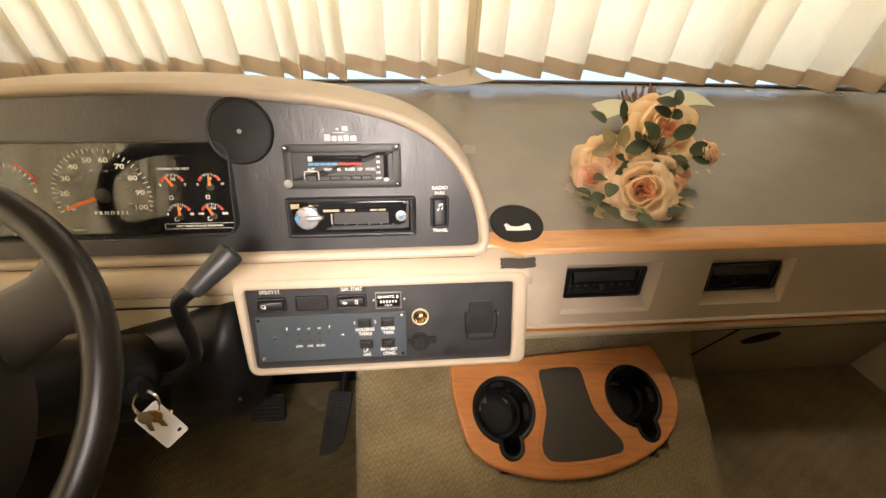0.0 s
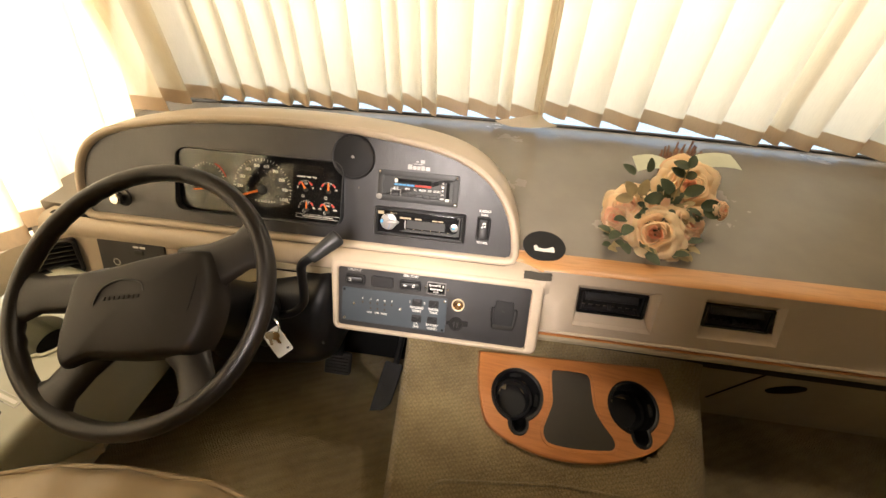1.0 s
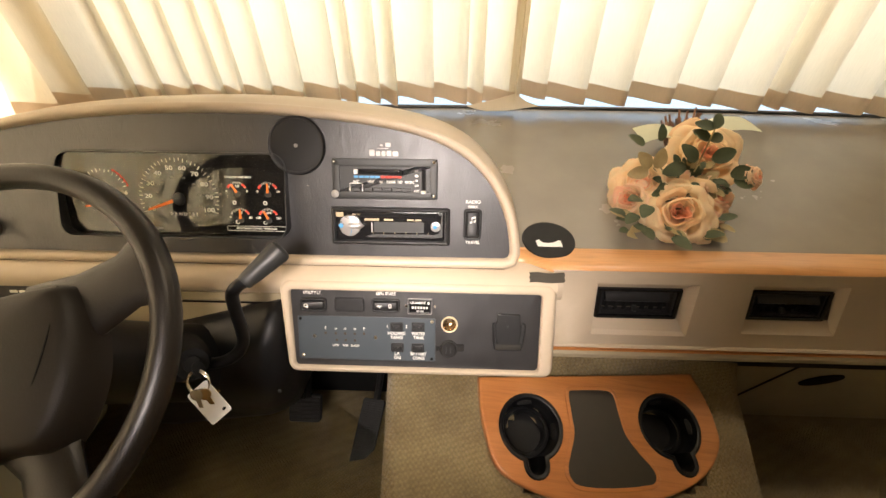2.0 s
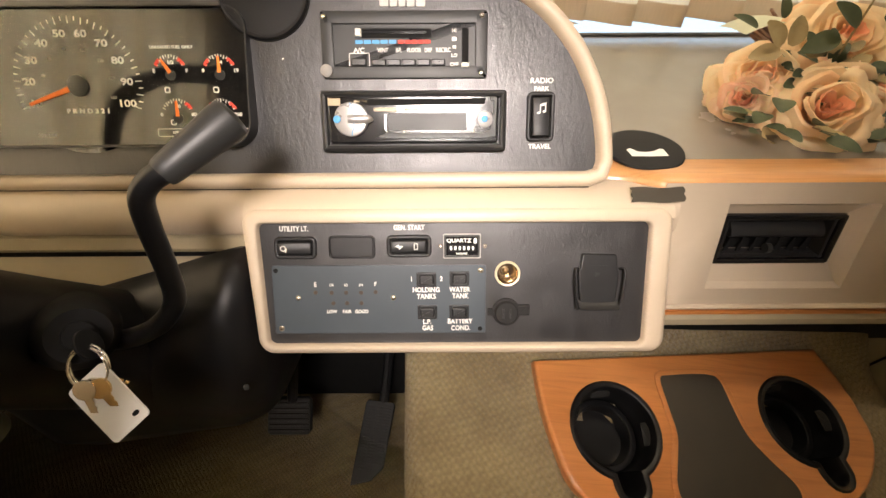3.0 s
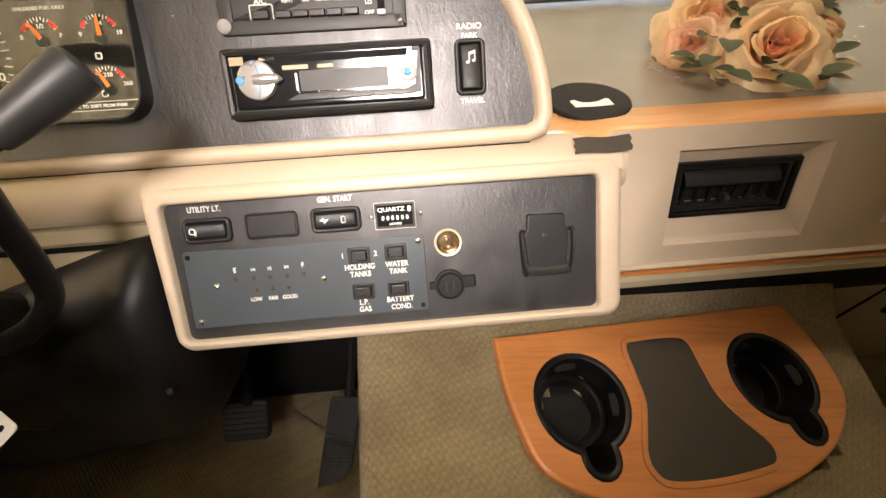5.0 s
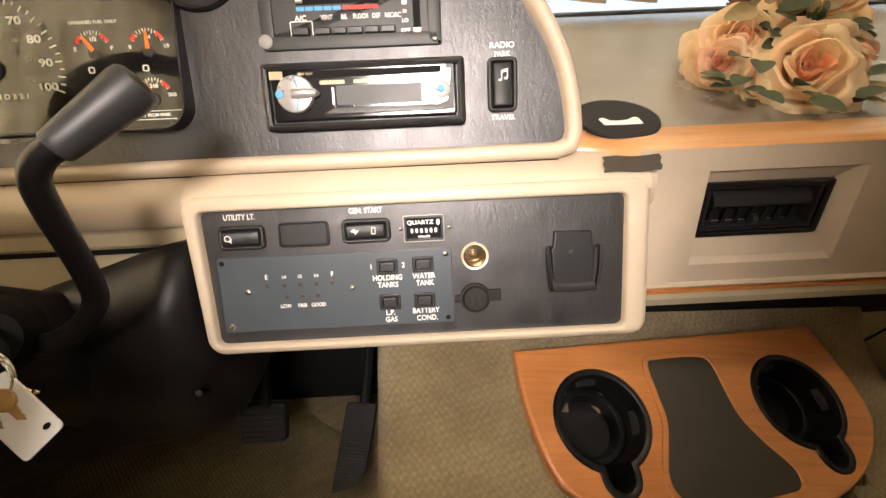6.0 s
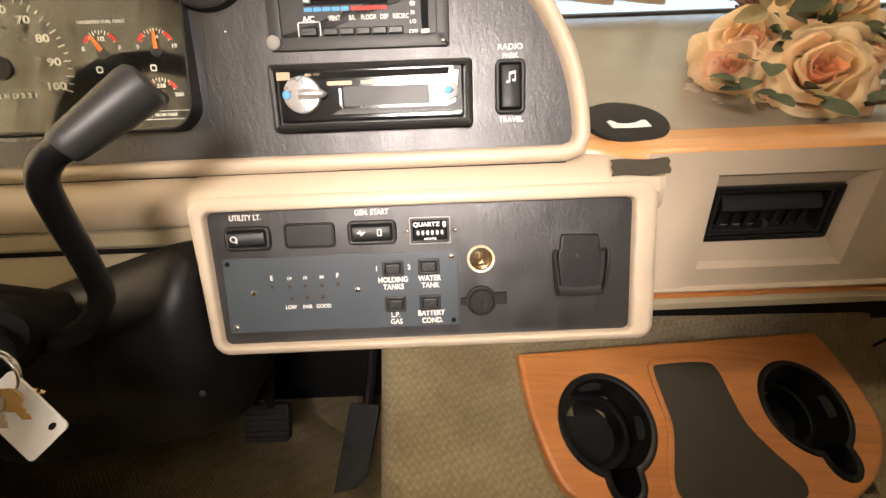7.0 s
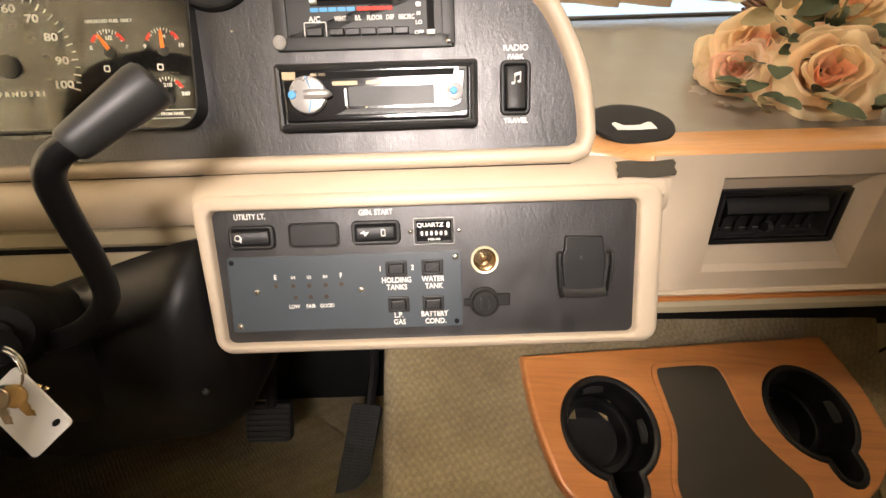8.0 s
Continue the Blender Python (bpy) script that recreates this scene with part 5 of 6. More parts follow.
part("frame", ring(rrect(-0.045, -0.045, 0.045, 0.045, 0.01, 4), 0.007, -0.02, 0.004, 0.002), BLACK, lv)
# black plate in place of this vent's shaded depth
part("throat_shade", prism(rrect(-0.04, -0.04, 0.04, 0.04, 0.008, 3), -0.03, -0.018), BLACK_AND_SHADE, lv)
for i in range(6):
    part("fin", moved(block(-0.038, -0.0015, -0.012, 0.038, 0.0015, 0.001, 0.0006), Matrix.Translation((0, -0.03 + 0.012 * i, 0)) @ Matrix.Rotation(radians(25), 4, "X")), BLACK, lv)
kn = thing("headlight_knob", A @ Matrix.Translation((-0.800, 0.038, 0)), "chrome and black headlight pull knob", "knob")
part("collar", lathe([(0.020, 0), (0.019, 0.004), (0.014, 0.006), (0.013, 0.0)], 24), BLACK, kn)
part("knob_head", lathe([(0.006, 0), (0.006, 0.014), (0.012, 0.017), (0.0125, 0.026), (0.010, 0.029), (0.0004, 0.030)], 24), METAL, kn, "chrome knob head")
# ---- steering wheel, column and controls ----
SW = panel_frame((-0.471, 0.265, 0.708), 44)


def steering_wheel():
    w = thing("steering_wheel", SW, "dark leather four-spoke steering wheel with a large brown-grey horn pad", "steering wheel")
    n, m, R = 96, 14, 0.2005
    rings = []
    for i in range(n + 1):
        a = 2 * math.pi * i / n
        grip = 1.0
        fing = 0.0
        deg = math.degrees(a) % 360
        for lo, hi in ((100, 172), (188, 232)):
            if lo < deg < hi:
                fing = 0.0011 * math.sin((deg - lo) * 0.95) * math.sin(math.pi * (deg - lo) / (hi - lo))
        row = []
        for k in range(m):
            t = 2 * math.pi * k / m
            inward = max(0.0, -math.cos(t))
            r = 0.0142 * grip + fing * inward * 1.6
            row.append(((R + r * math.cos(t)) * math.cos(a), (R + r * math.cos(t)) * math.sin(a), 1.06 * r * math.sin(t)))
        rings.append(row)
    bm = loft(rings, False, False)
    bmesh.ops.remove_doubles(bm, verts=bm.verts, dist=1e-6)
    part("rim", bm, WHEEL, w, "dark worn leather rim")

    def spoke(path, widths, thick, name="spoke"):
        rows = []
        P = [Vector(p) for p in path]
        for i, p in enumerate(P):
            d = (P[min(i + 1, len(P) - 1)] - P[max(0, i - 1)]).normalized()
            s = d.cross(Vector((0, 0, 1))).normalized()
            u = s.cross(d)
            rows.append([tuple(p + s * widths[i] * math.cos(2 * math.pi * k / 14) * 0.5 + u * thick[i] * math.sin(2 * math.pi * k / 14)) for k in range(14)])
        part(name, loft(rows), WHEEL, w, "dark plastic spoke")

    spoke([(0.06, 0.035, -0.012), (0.105, 0.058, -0.008), (0.145, 0.085, -0.003), (0.172, 0.104, 0.0)], [0.100, 0.078, 0.066, 0.095], [0.022, 0.014, 0.012, 0.009])
    spoke([(-0.06, -0.006, -0.012), (-0.11, -0.014, -0.008), (-0.155, -0.023, -0.003), (-0.198, -0.034, 0.0)], [0.085, 0.064, 0.060, 0.100], [0.022, 0.014, 0.012, 0.009])
    spoke([(-0.045, -0.085, -0.014), (-0.060, -0.122, -0.010), (-0.074, -0.155, -0.004), (-0.086, -0.180, 0.0)], [0.070, 0.056, 0.058, 0.100], [0.022, 0.014, 0.012, 0.009])
    spoke([(0.085, -0.062, -0.014), (0.110, -0.090, -0.010), (0.130, -0.120, -0.004), (0.143, -0.140, 0.0)], [0.080, 0.056, 0.056, 0.100], [0.022, 0.014, 0.012, 0.009])
    pad = spline([(0.085, 0.078), (0.02, 0.060), (-0.06, 0.028), (-0.100, 0.012), (-0.100, -0.035), (-0.094, -0.095), (-0.074, -0.128), (-0.030, -0.108), (0.030, -0.100), (0.090, -0.086), (0.128, -0.074), (0.140, -0.020), (0.128, 0.030), (0.108, 0.070)], 5)
    rows = []
    for k in range(7):
        a = math.pi / 2 * k / 6
        s = 1 - 0.17 * (1 - math.cos(a))
        rows.append([(0.012 + (x - 0.012) * s, -0.010 + (y + 0.010) * s, -0.018 + 0.042 * math.sin(a)) for x, y in pad])
    inner_o = [p[:2] for p in rows[-1]]
    cx, cy = 0.012, -0.010
    for s, z in ((0.85, 0.0262), (0.7, 0.0280), (0.5, 0.0296), (0.3, 0.0305), (0.1, 0.0308)):
        rows.append([(cx + (x - cx) * s, cy + (y - cy) * s, z) for x, y in inner_o])
    hub = part("horn_pad", loft(rows), HUB, w, "brown-grey soft horn pad")
    emb = spline([(-0.040, -0.030, 0.0300), (-0.034, -0.004, 0.0308), (-0.010, 0.013, 0.0306), (0.020, 0.014, 0.0302), (0.030, 0.002, 0.0302)], 5, False)
    part("emblem_arc", tube(emb, 0.0012, 6), BLACK, hub, "moulded emblem arc")
    for i in range(8):
        part("emblem_bar", moved(block(-0.0022, -0.0028, 0, 0.0022, 0.0028, 0.0014, 0.0006), Matrix.Translation((-0.026 + 0.0072 * i, -0.018 + 0.0016 * i, 0.0303))), HUB, hub, "moulded letter as a plain bar")
    seam = spline([(0.085, 0.074, 0.012), (0.098, 0.050, 0.0215), (0.103, 0.0, 0.0260), (0.098, -0.045, 0.0225), (0.090, -0.066, 0.014)], 5, False)
    part("pad_seam", tube(seam, 0.0010, 6), BLACK_AND_SHADE, hub, "dark joint in the pad")


steering_wheel()


def column():
    c = thing("steering_column", Matrix.Identity(4), "black plastic steering column shroud with ignition lock", "steering column")
    d0, d1 = Vector((-0.471, 0.285, 0.690)), Vector((-0.455, 0.60, 0.40))
    pts = [d0.lerp(d1, t) for t in (0.0, 0.12, 0.3, 0.55, 0.8, 1.0)]
    part("column_tube", tube(pts, [0.040, 0.050, 0.056, 0.062, 0.070, 0.082], 20), SHROUD, c)
    # knee cover that widens below the dash
    rows = []
    for z, yf, x0, x1, r in ((0.574, 0.565, -0.62, -0.287, 0.03), (0.558, 0.535, -0.635, -0.285, 0.03), (0.52, 0.508, -0.645, -0.283, 0.04), (0.44, 0.500, -0.65, -0.283, 0.05), (0.38, 0.515, -0.65, -0.288, 0.05), (0.325, 0.545, -0.65, -0.300, 0.05), (0.280, 0.580, -0.64, -0.325, 0.05), (0.245, 0.625, -0.63, -0.36, 0.04)):
        fall = 0.60 if z > 0.49 else (0.28 if z < 0.35 else 0.0)
        rows.append([(x, y, z - fall * min(0.16, max(0.0, x1 - 0.03 - x))) for x, y in rrect(x0, yf, x1, 0.74, r, 5)])
    part("knee_cover", loft(rows), SHROUD, c, "bulging black knee cover")
    for p in ((-0.2985, 0.508, 0.422),):
        m = Matrix.Translation(p) @ Matrix.Rotation(radians(90), 4, "X")
        part("screw", moved(lathe([(0.004, 0), (0.0035, 0.002), (0.0005, 0.003)], 12), m), GREY, c, "dull screw head")
    lock = tube([(-0.420, 0.465, 0.540), (-0.392, 0.438, 0.555), (-0.370, 0.418, 0.568), (-0.362, 0.411, 0.573)], [0.036, 0.033, 0.028, 0.022], 20)
    part("ignition_lock", lock, BLACK_AND_SHADE, c, "round black ignition lock housing")
    part("lock_face", tube([(-0.363, 0.412, 0.5725), (-0.359, 0.408, 0.575)], [0.013, 0.011], 18), BLACK_AND_SHADE, c, "black lock face")


column()


def shift_lever():
    s = thing("shift_lever", Matrix.Identity(4), "black bent column shift lever with a grey tapered grip", "gear lever")
    stem = spline([(-0.385, 0.450, 0.535), (-0.345, 0.442, 0.548), (-0.318, 0.442, 0.562), (-0.303, 0.448, 0.582), (-0.296, 0.442, 0.615), (-0.291, 0.432, 0.658), (-0.286, 0.427, 0.684), (-0.275, 0.427, 0.698), (-0.262, 0.430, 0.705)], 5, False)
    part("stem", tube(stem, [0.0088] * len(stem), 16), SHROUD, s, "bent black stem")
    a, b = Vector((-0.266, 0.427, 0.7025)), Vector((-0.221, 0.462, 0.7375))
    prof = [(0.0, 0.0100), (0.03, 0.0112), (0.10, 0.0118), (0.5, 0.0140), (0.85, 0.0160), (0.94, 0.0154), (0.985, 0.0120), (1.0, 0.005)]
    part("grip", tube([a.lerp(b, t) for t, _ in prof], [r for _, r in prof], 22), GREY, s, "grey tapered plastic grip")


shift_lever()


def keys():
    k = thing("ignition_keys", Matrix.Translation((-0.350, 0.404, 0.573)), "bunch of keys with a white tag hanging from the ignition", "keys")
    part("key_head", moved(prism(disc(0, 0, 0.013, 0.011, 20), -0.0012, 0.0012, 0.0005), Matrix.Translation((0.004, -0.004, 0.0)) @ Matrix.Rotation(radians(70), 4, "Y")), BLACK_AND_SHADE, k, "black key head in the lock")
    a = [(0.002 + 0.016 * math.cos(t), -0.010 + 0.006 * math.sin(t), -0.017 + 0.016 * math.sin(t)) for t in [2 * math.pi * i / 24 for i in range(25)]]
    part("split_ring", joined(tube(a, 0.0016, 8), tube([(x + 0.001, y - 0.0028, z - 0.001) for x, y, z in a], 0.0014, 8)), METAL, k, "steel split ring")
    chain = [moved(lathe([(0.0003, -0.0022), (0.0022, 0), (0.0003, 0.0022)], 8), Matrix.Translation((0.013 + 0.0042 * i, -0.013, -0.022 - 0.0022 * i))) for i in range(5)]
    part("bead_chain", joined(*chain), BRASS, k, "short brass bead chain")
    tag = prism(rrect(-0.019, -0.050, 0.019, 0.006, 0.004, 3), 0.0, 0.0016, 0.0004)
    tm = Matrix.Translation((0.004, -0.016, -0.028)) @ panel_frame((0, 0, 0), 24) @ Matrix.Rotation(radians(42), 4, "Z")
    tg = part("tag", moved(tag, tm), WHITE, k, "white plastic key tag")
    part("tag_hole", moved(prism(disc(0.011, -0.042, 0.0032, 0.002, 12), 0.0016, 0.0022), tm), BLACK_AND_SHADE, tg, "dark slot in the tag")
    for dx, tilt, ln, mt in ((-0.006, -10, 0.030, METAL), (0.004, 8, 0.032, BRASS), (-0.001, -2, 0.028, METAL)):
        bow = prism(disc(0, -0.006, 0.0095, 0.0085, 18), 0, 0.0018, 0.0004)
        blade = prism([(-0.0035, -0.012), (0.0035, -0.012), (0.0035, -0.018), (0.0025, -0.020), (0.0035, -0.022), (0.0022, -0.025), (0.0032, -0.028), (0.001, -ln - 0.008), (-0.0035, -ln - 0.006)], 0.0002, 0.0016)
        km = Matrix.Translation((0.006 + dx, -0.0165 - abs(dx) * 0.4, -0.026)) @ panel_frame((0, 0, 0), 16) @ Matrix.Rotation(radians(tilt + 28), 4, "Z")
        part("key", moved(joined(bow, blade), km), mt, k, "flat metal key")


keys()


def pedals():
    p = thing("accelerator_pedal", Matrix.Identity(4), "long black ribbed accelerator pedal beside the engine cover", "pedal")
    o, top, side = Vector((-0.216, 0.652, 0.022)), Vector((-0.196, 0.775, 0.119)), Vector((1.0, -0.05, 0.0)).normalized()
    up = (top - o).normalized()
    side = (side - up * side.dot(up)).normalized()
    m = Matrix((side, up, side.cross(up))).transposed().to_4x4()
    m.translation = o
    plate = [(-0.031, 0.0), (0.006, 0.012), (0.026, 0.036), (0.030, 0.152), (0.026, 0.158), (-0.026, 0.158), (-0.030, 0.152), (-0.031, 0.04)]
    part("pedal_plate", moved(prism(plate, -0.008, 0.004, 0.002), m), PEDAL, p)
    for c in range(3):
        for i in range(22):
            y0 = 0.030 + i * 0.0056
            x0 = -0.024 + c * 0.0170
            if c == 2 and y0 < 0.04:
                continue
            part("rib", moved(block(x0, y0, 0.0035, x0 + 0.0135, y0 + 0.0030, 0.0060, 0.0008), m), PEDAL, p)
    part("pedal_arm", tube([tuple(m @ Vector((0.005, 0.150, -0.006))), (-0.185, 0.82, 0.16), (-0.18, 0.90, 0.24)], 0.010, 8), SHROUD, p, "black pedal arm")
    b = thing("brake_pedal", Matrix.Identity(4), "square black rubber brake pedal with cross ribs", "pedal")
    m = panel_frame((-0.360, 0.702, 0.158), 28, 0)
    part("pedal_pad", moved(prism(rrect(-0.036, -0.034, 0.044, 0.034, 0.008, 4), -0.012, 0.003, 0.003), m), PEDAL, b)
    for i in range(6):
        y0 = -0.027 + i * 0.0098
        part("rib", moved(block(-0.033, y0, 0.0025, 0.041, y0 + 0.0048, 0.0062, 0.0012), m), PEDAL, b)
    part("pedal_arm", tube([(-0.35, 0.715, 0.185), (-0.345, 0.735, 0.25), (-0.34, 0.78, 0.40)], 0.010, 8), SHROUD, b, "black pedal arm")
    part("cable", tube(spline([(-0.385, 0.70, 0.225), (-0.375, 0.70, 0.25), (-0.35, 0.71, 0.275), (-0.345, 0.73, 0.30)], 4, False), 0.002, 6), BLACK_AND_SHADE, b, "thin black cable")


pedals()


# ---- driver's seat and side console ----
def seat():
    s = thing("driver_seat", Matrix.Identity(4), "tan vinyl driver's seat cushion with piping and gathered folds", "seat")
    rows = []
    front = spline([(-0.70, -0.45), (-0.72, -0.10), (-0.69, 0.03), (-0.60, 0.098), (-0.48, 0.128), (-0.36, 0.132), (-0.27, 0.126), (-0.205, 0.085), (-0.182, -0.08), (-0.20, -0.45)], 6, False)
    for d, z in ((-0.02, 0.30), (0.0, 0.33), (0.004, 0.41), (-0.002, 0.468), (-0.014, 0.494), (-0.035, 0.508), (-0.07, 0.515), (-0.12, 0.516)):
        rows.append([(x, y, z + (0.003 * math.sin(60 * x + 20 * y) if z > 0.485 else 0.0)) for x, y in offset(front, d)])
    part("cushion", loft(rows), SEAT, s, "tan vinyl cushion")
    part("piping", tube([(x, y, 0.493) for x, y in offset(front, -0.012)[4:-4]], 0.0045, 8), SEAT, s, "tan welt piping")
    for x, w in ((-0.50, 0.10), (-0.40, 0.05), (-0.36, -0.02), (-0.30, -0.04)):
        part("gather_fold", tube([(x, 0.095 - abs(x + 0.4) * 0.15, 0.499), (x - w * 0.4, 0.04, 0.515), (x - w, -0.05, 0.516)], [0.001, 0.006, 0.001], 8), SEAT, s, "gathered fold")
    back = []
    for k in range(9):
        t = k / 8
        y, z = -0.40 - 0.10 * t, 0.44 + 0.74 * t
        half = 0.245 - 0.05 * t ** 3 - 0.05 * (t > 0.99)
        thick = 0.065 - 0.03 * (k in (0, 8))
        back.append([(-0.45 + half * math.copysign(abs(math.cos(a)) ** 0.5, math.cos(a)), y - thick + thick * math.copysign(abs(math.sin(a)) ** 0.6, math.sin(a)), z) for a in [2 * math.pi * i / 28 for i in range(28)]])
    part("backrest", loft(back), SEAT, s, "tan vinyl backrest")
    part("pedestal", block(-0.62, -0.40, 0.0, -0.28, -0.02, 0.31, 0.02), SHROUD, s, "dark seat pedestal")


seat()


def side_console():
    c = thing("side_console", Matrix.Identity(4), "grey-green plastic side console with a cup well under the driver's window", "console")
    m = Matrix.Translation((-0.90, 0.385, 0.435)) @ Matrix.Rotation(radians(-14), 4, "Z") @ Matrix.Rotation(radians(24), 4, "X") @ Matrix.Rotation(radians(16), 4, "Y")
    o = rrect(-0.16, -0.24, 0.125, 0.17, 0.03, 5)
    well = spline([(-0.045, 0.035), (-0.005, 0.055), (0.04, 0.045), (0.052, 0.010), (0.035, -0.022), (0.018, -0.032), (0.010, -0.056), (-0.012, -0.056), (-0.018, -0.036), (-0.045, -0.022), (-0.055, 0.005)], 4)
    top = part("console_top", prism(o, -0.30, 0.0, 0.018), CONSOLE, c, "rounded grey-green top")
    top.matrix_world = m
    rim = part("well_rim", ring(offset(well, 0.006), 0.008, -0.002, 0.005, 0.002), CONSOLE, c, "raised lip")
    rim.matrix_world = m
    bpy.context.view_layer.update()
    bored(top, prism(well, -0.075, 0.05), m)
    # black floor paints in the shade of the grey-green well
    w = part("well_shade_floor", prism(offset(well, 0.001), -0.078, -0.0735), BLACK_AND_SHADE, c, "black floor, painted shade at the bottom of the well")
    w.matrix_world = m
    lab = part("label_plate", ring(rrect(0.005, -0.128, 0.075, -0.110, 0.003, 2), 0.0015, 0.0, 0.0015, 0.0005, 1), SILVER, c, "small framed label")
    lab.matrix_world = m
    lab2 = part("print_bars", prism(rrect(0.012, -0.1225, 0.068, -0.1155, 0.001, 1), 0.0, 0.001), WHITE, c, "unreadable print")
    lab2.matrix_world = m
    slot = part("slot", prism(rrect(0.000, -0.158, 0.060, -0.142, 0.004, 2), 0.0, 0.001), BLACK_AND_SHADE, c, "dark latch slot")
    slot.matrix_world = m
    part("armrest", moved(block(-0.10, -0.70, 0.0, 0.03, -0.03, 0.30, 0.02), Matrix.Translation((-1.02, 0.20, 0))), GREY, c, "grey-green lower part")
    part("edge_rail", tube([(-0.80, 0.33, 0.16), (-0.86, 0.20, 0.20), (-0.93, -0.10, 0.26)], 0.012, 10), BEIGE_PANEL, c, "tan rail")


side_console()


# ---- curtains ----
def curtain(name, path, z0, z1, pleat, depth, label, seed, lead=None, sag=0.0, droop=0.0, lean=0.0):
    """A pleated curtain along a path in plan; its foot wavers a little."""
    rnd = random.Random(seed)
    c = thing(name, Matrix.Identity(4), label, "curtain", "drawn cab curtains")
    P = [Vector(p) for p in path]
    ln = [0.0]
    for a, b in zip(P, P[1:]):
        ln.append(ln[-1] + (b - a).length)
    cuts, s = [0.0], 0.0
    while s < ln[-1]:
        s += pleat * rnd.uniform(0.55, 1.45)
        cuts.append(min(s, ln[-1]))
    amp = [depth * rnd.uniform(0.6, 1.25) for _ in cuts]
    dz = [rnd.uniform(-0.006, 0.008) for _ in cuts]
    ss, off, foot = [], [], []
    for i, (a, b) in enumerate(zip(cuts, cuts[1:])):
        for k in range(12):
            t = k / 12
            # a slow face out past the next fold, then a quick turn back behind it
            w = t / 0.60 if t < 0.60 else (1 - t) / 0.40
            run = 1.07 * w if t < 0.60 else 1.0 + 0.07 * w
            ss.append(min(ln[-1], a + (b - a) * run))
            w = 0.5 - 0.5 * math.cos(math.pi * w)
            off.append(amp[i] * (w - 0.5) * 2)
            foot.append(dz[i] + 0.014 * (0.5 - w))
    ss.append(ln[-1]); off.append(0.0); foot.append(0.0)

    def at(s):
        i = max(j for j in range(len(P) - 1) if ln[j] <= s + 1e-9)
        t = (s - ln[i]) / (ln[i + 1] - ln[i])
        d = (P[i + 1] - P[i]).normalized()
        return P[i].lerp(P[i + 1], t), Vector((d.y, -d.x))

    def row(z, spread, extra=0.0, drop=1.0):
        r = []
        for s, o, f in zip(ss, off, foot):
            p, n = at(s)
            q = p + n * (o * spread + extra)
            low = droop * s * (z1 - z) / (z1 - z0) + sag * max(0.0, min(1.0, (0.45 - s) / 0.45)) * (z1 - z) / (z1 - z0)
            r.append((q.x, q.y - lean * (z - z0), z + f * drop - low))
        return r

    hem = 0.042
    body = loft([row(z1, 0.5, drop=0.0), row(z0 + (z1 - z0) * 0.6, 0.8, drop=0.3), row(z0 + (z1 - z0) * 0.25, 0.95, drop=0.7), row(z0 + hem, 1.0), row(z0 + hem * 0.5, 1.02), row(z0, 1.0)], False, False, closed=False)
    part("cloth", body, CLOTH, c, "cream pleated cloth", 80)
    hb = loft([row(z0 + hem, 1.0, 0.0025), row(z0 + hem * 0.5, 1.03, 0.003), row(z0 - 0.001, 1.0, 0.0025)], False, False, closed=False)
    part("hem", hb, HEM, c, "doubled tan hem", 80)
    if lead is not None:
        k = 0 if lead == 0 else len(ss) - 1
        rows = []
        for z in (z1, (z0 + z1) / 2, z0 + 0.02, z0):
            p, n = at(ss[k])
            d = (P[1] - P[0]).normalized() * (1 if lead == 0 else -1)
            rows.append([tuple((*(p + n * (0.026 + 0.002 * j) + d * w - Vector((0, lean * (z - z0)))), z)) for j, w in enumerate((0.0, 0.016, 0.032))])
        part("leading_edge", loft(rows, False, False, closed=False), EDGE, c, "stitched beige leading edge", 80)
    return c


gy = [(x, glass_y(x) - 0.022) for x in (0.155, 0.45, 0.75, 1.05, 1.25)]
curtain("curtain", gy + [(1.36, 0.99)], 0.834, 1.68, 0.090, 0.026, "cream pleated windshield curtain with a doubled hem", 5, 0, 0.0, 0.026, 0.27)
gl = [(-1.045, 0.98), (-1.02, 1.07)] + [(x, glass_y(x) - 0.026) for x in (-0.93, -0.75, -0.45, -0.15, 0.175)]
drawn = curtain("curtain", gl, 0.818, 1.68, 0.080, 0.022, "cream pleated windshield curtain drawn behind the wheel", 11, 1, 0.02, 0.0, 0.27)
fold = [[(0.035, 1.222, 0.812), (0.105, 1.208, 0.830), (0.172, 1.198, 0.850)], [(0.060, 1.205, 0.807), (0.120, 1.188, 0.818), (0.200, 1.178, 0.832)], [(0.090, 1.190, 0.803), (0.150, 1.172, 0.808), (0.232, 1.165, 0.822)]]
part("turned_corner", loft(fold, False, False, closed=False), EDGE, drawn, "turned up corner of the hem", 80)
curtain("curtain", [(-1.06, -0.80), (-1.06, 0.2), (-1.055, 0.96)], 0.585, 1.66, 0.13, 0.018, "sunlit cream curtain over the driver's window", 3)
curtain("curtain", [(1.385, 0.95), (1.385, -0.80)], 0.78, 1.66, 0.10, 0.018, "cream curtain over the passenger's window", 8)

# added, unseen ceiling housing round the top fill lamp
dl = thing("added_fill_housing", Matrix.Translation((0.42, 0.42, ZC)), "added cream housing on the ceiling, unseen, for the top fill lamp", "ceiling light")
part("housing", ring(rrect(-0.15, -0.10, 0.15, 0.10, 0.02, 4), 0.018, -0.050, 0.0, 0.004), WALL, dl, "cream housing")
# added, unseen body and arm behind the key lamp
cl = thing("added_key_fixture", Matrix.Translation((-0.08, -0.42, 1.12)), "added cream lamp body on an arm, unseen, for the key lamp", "reading light")
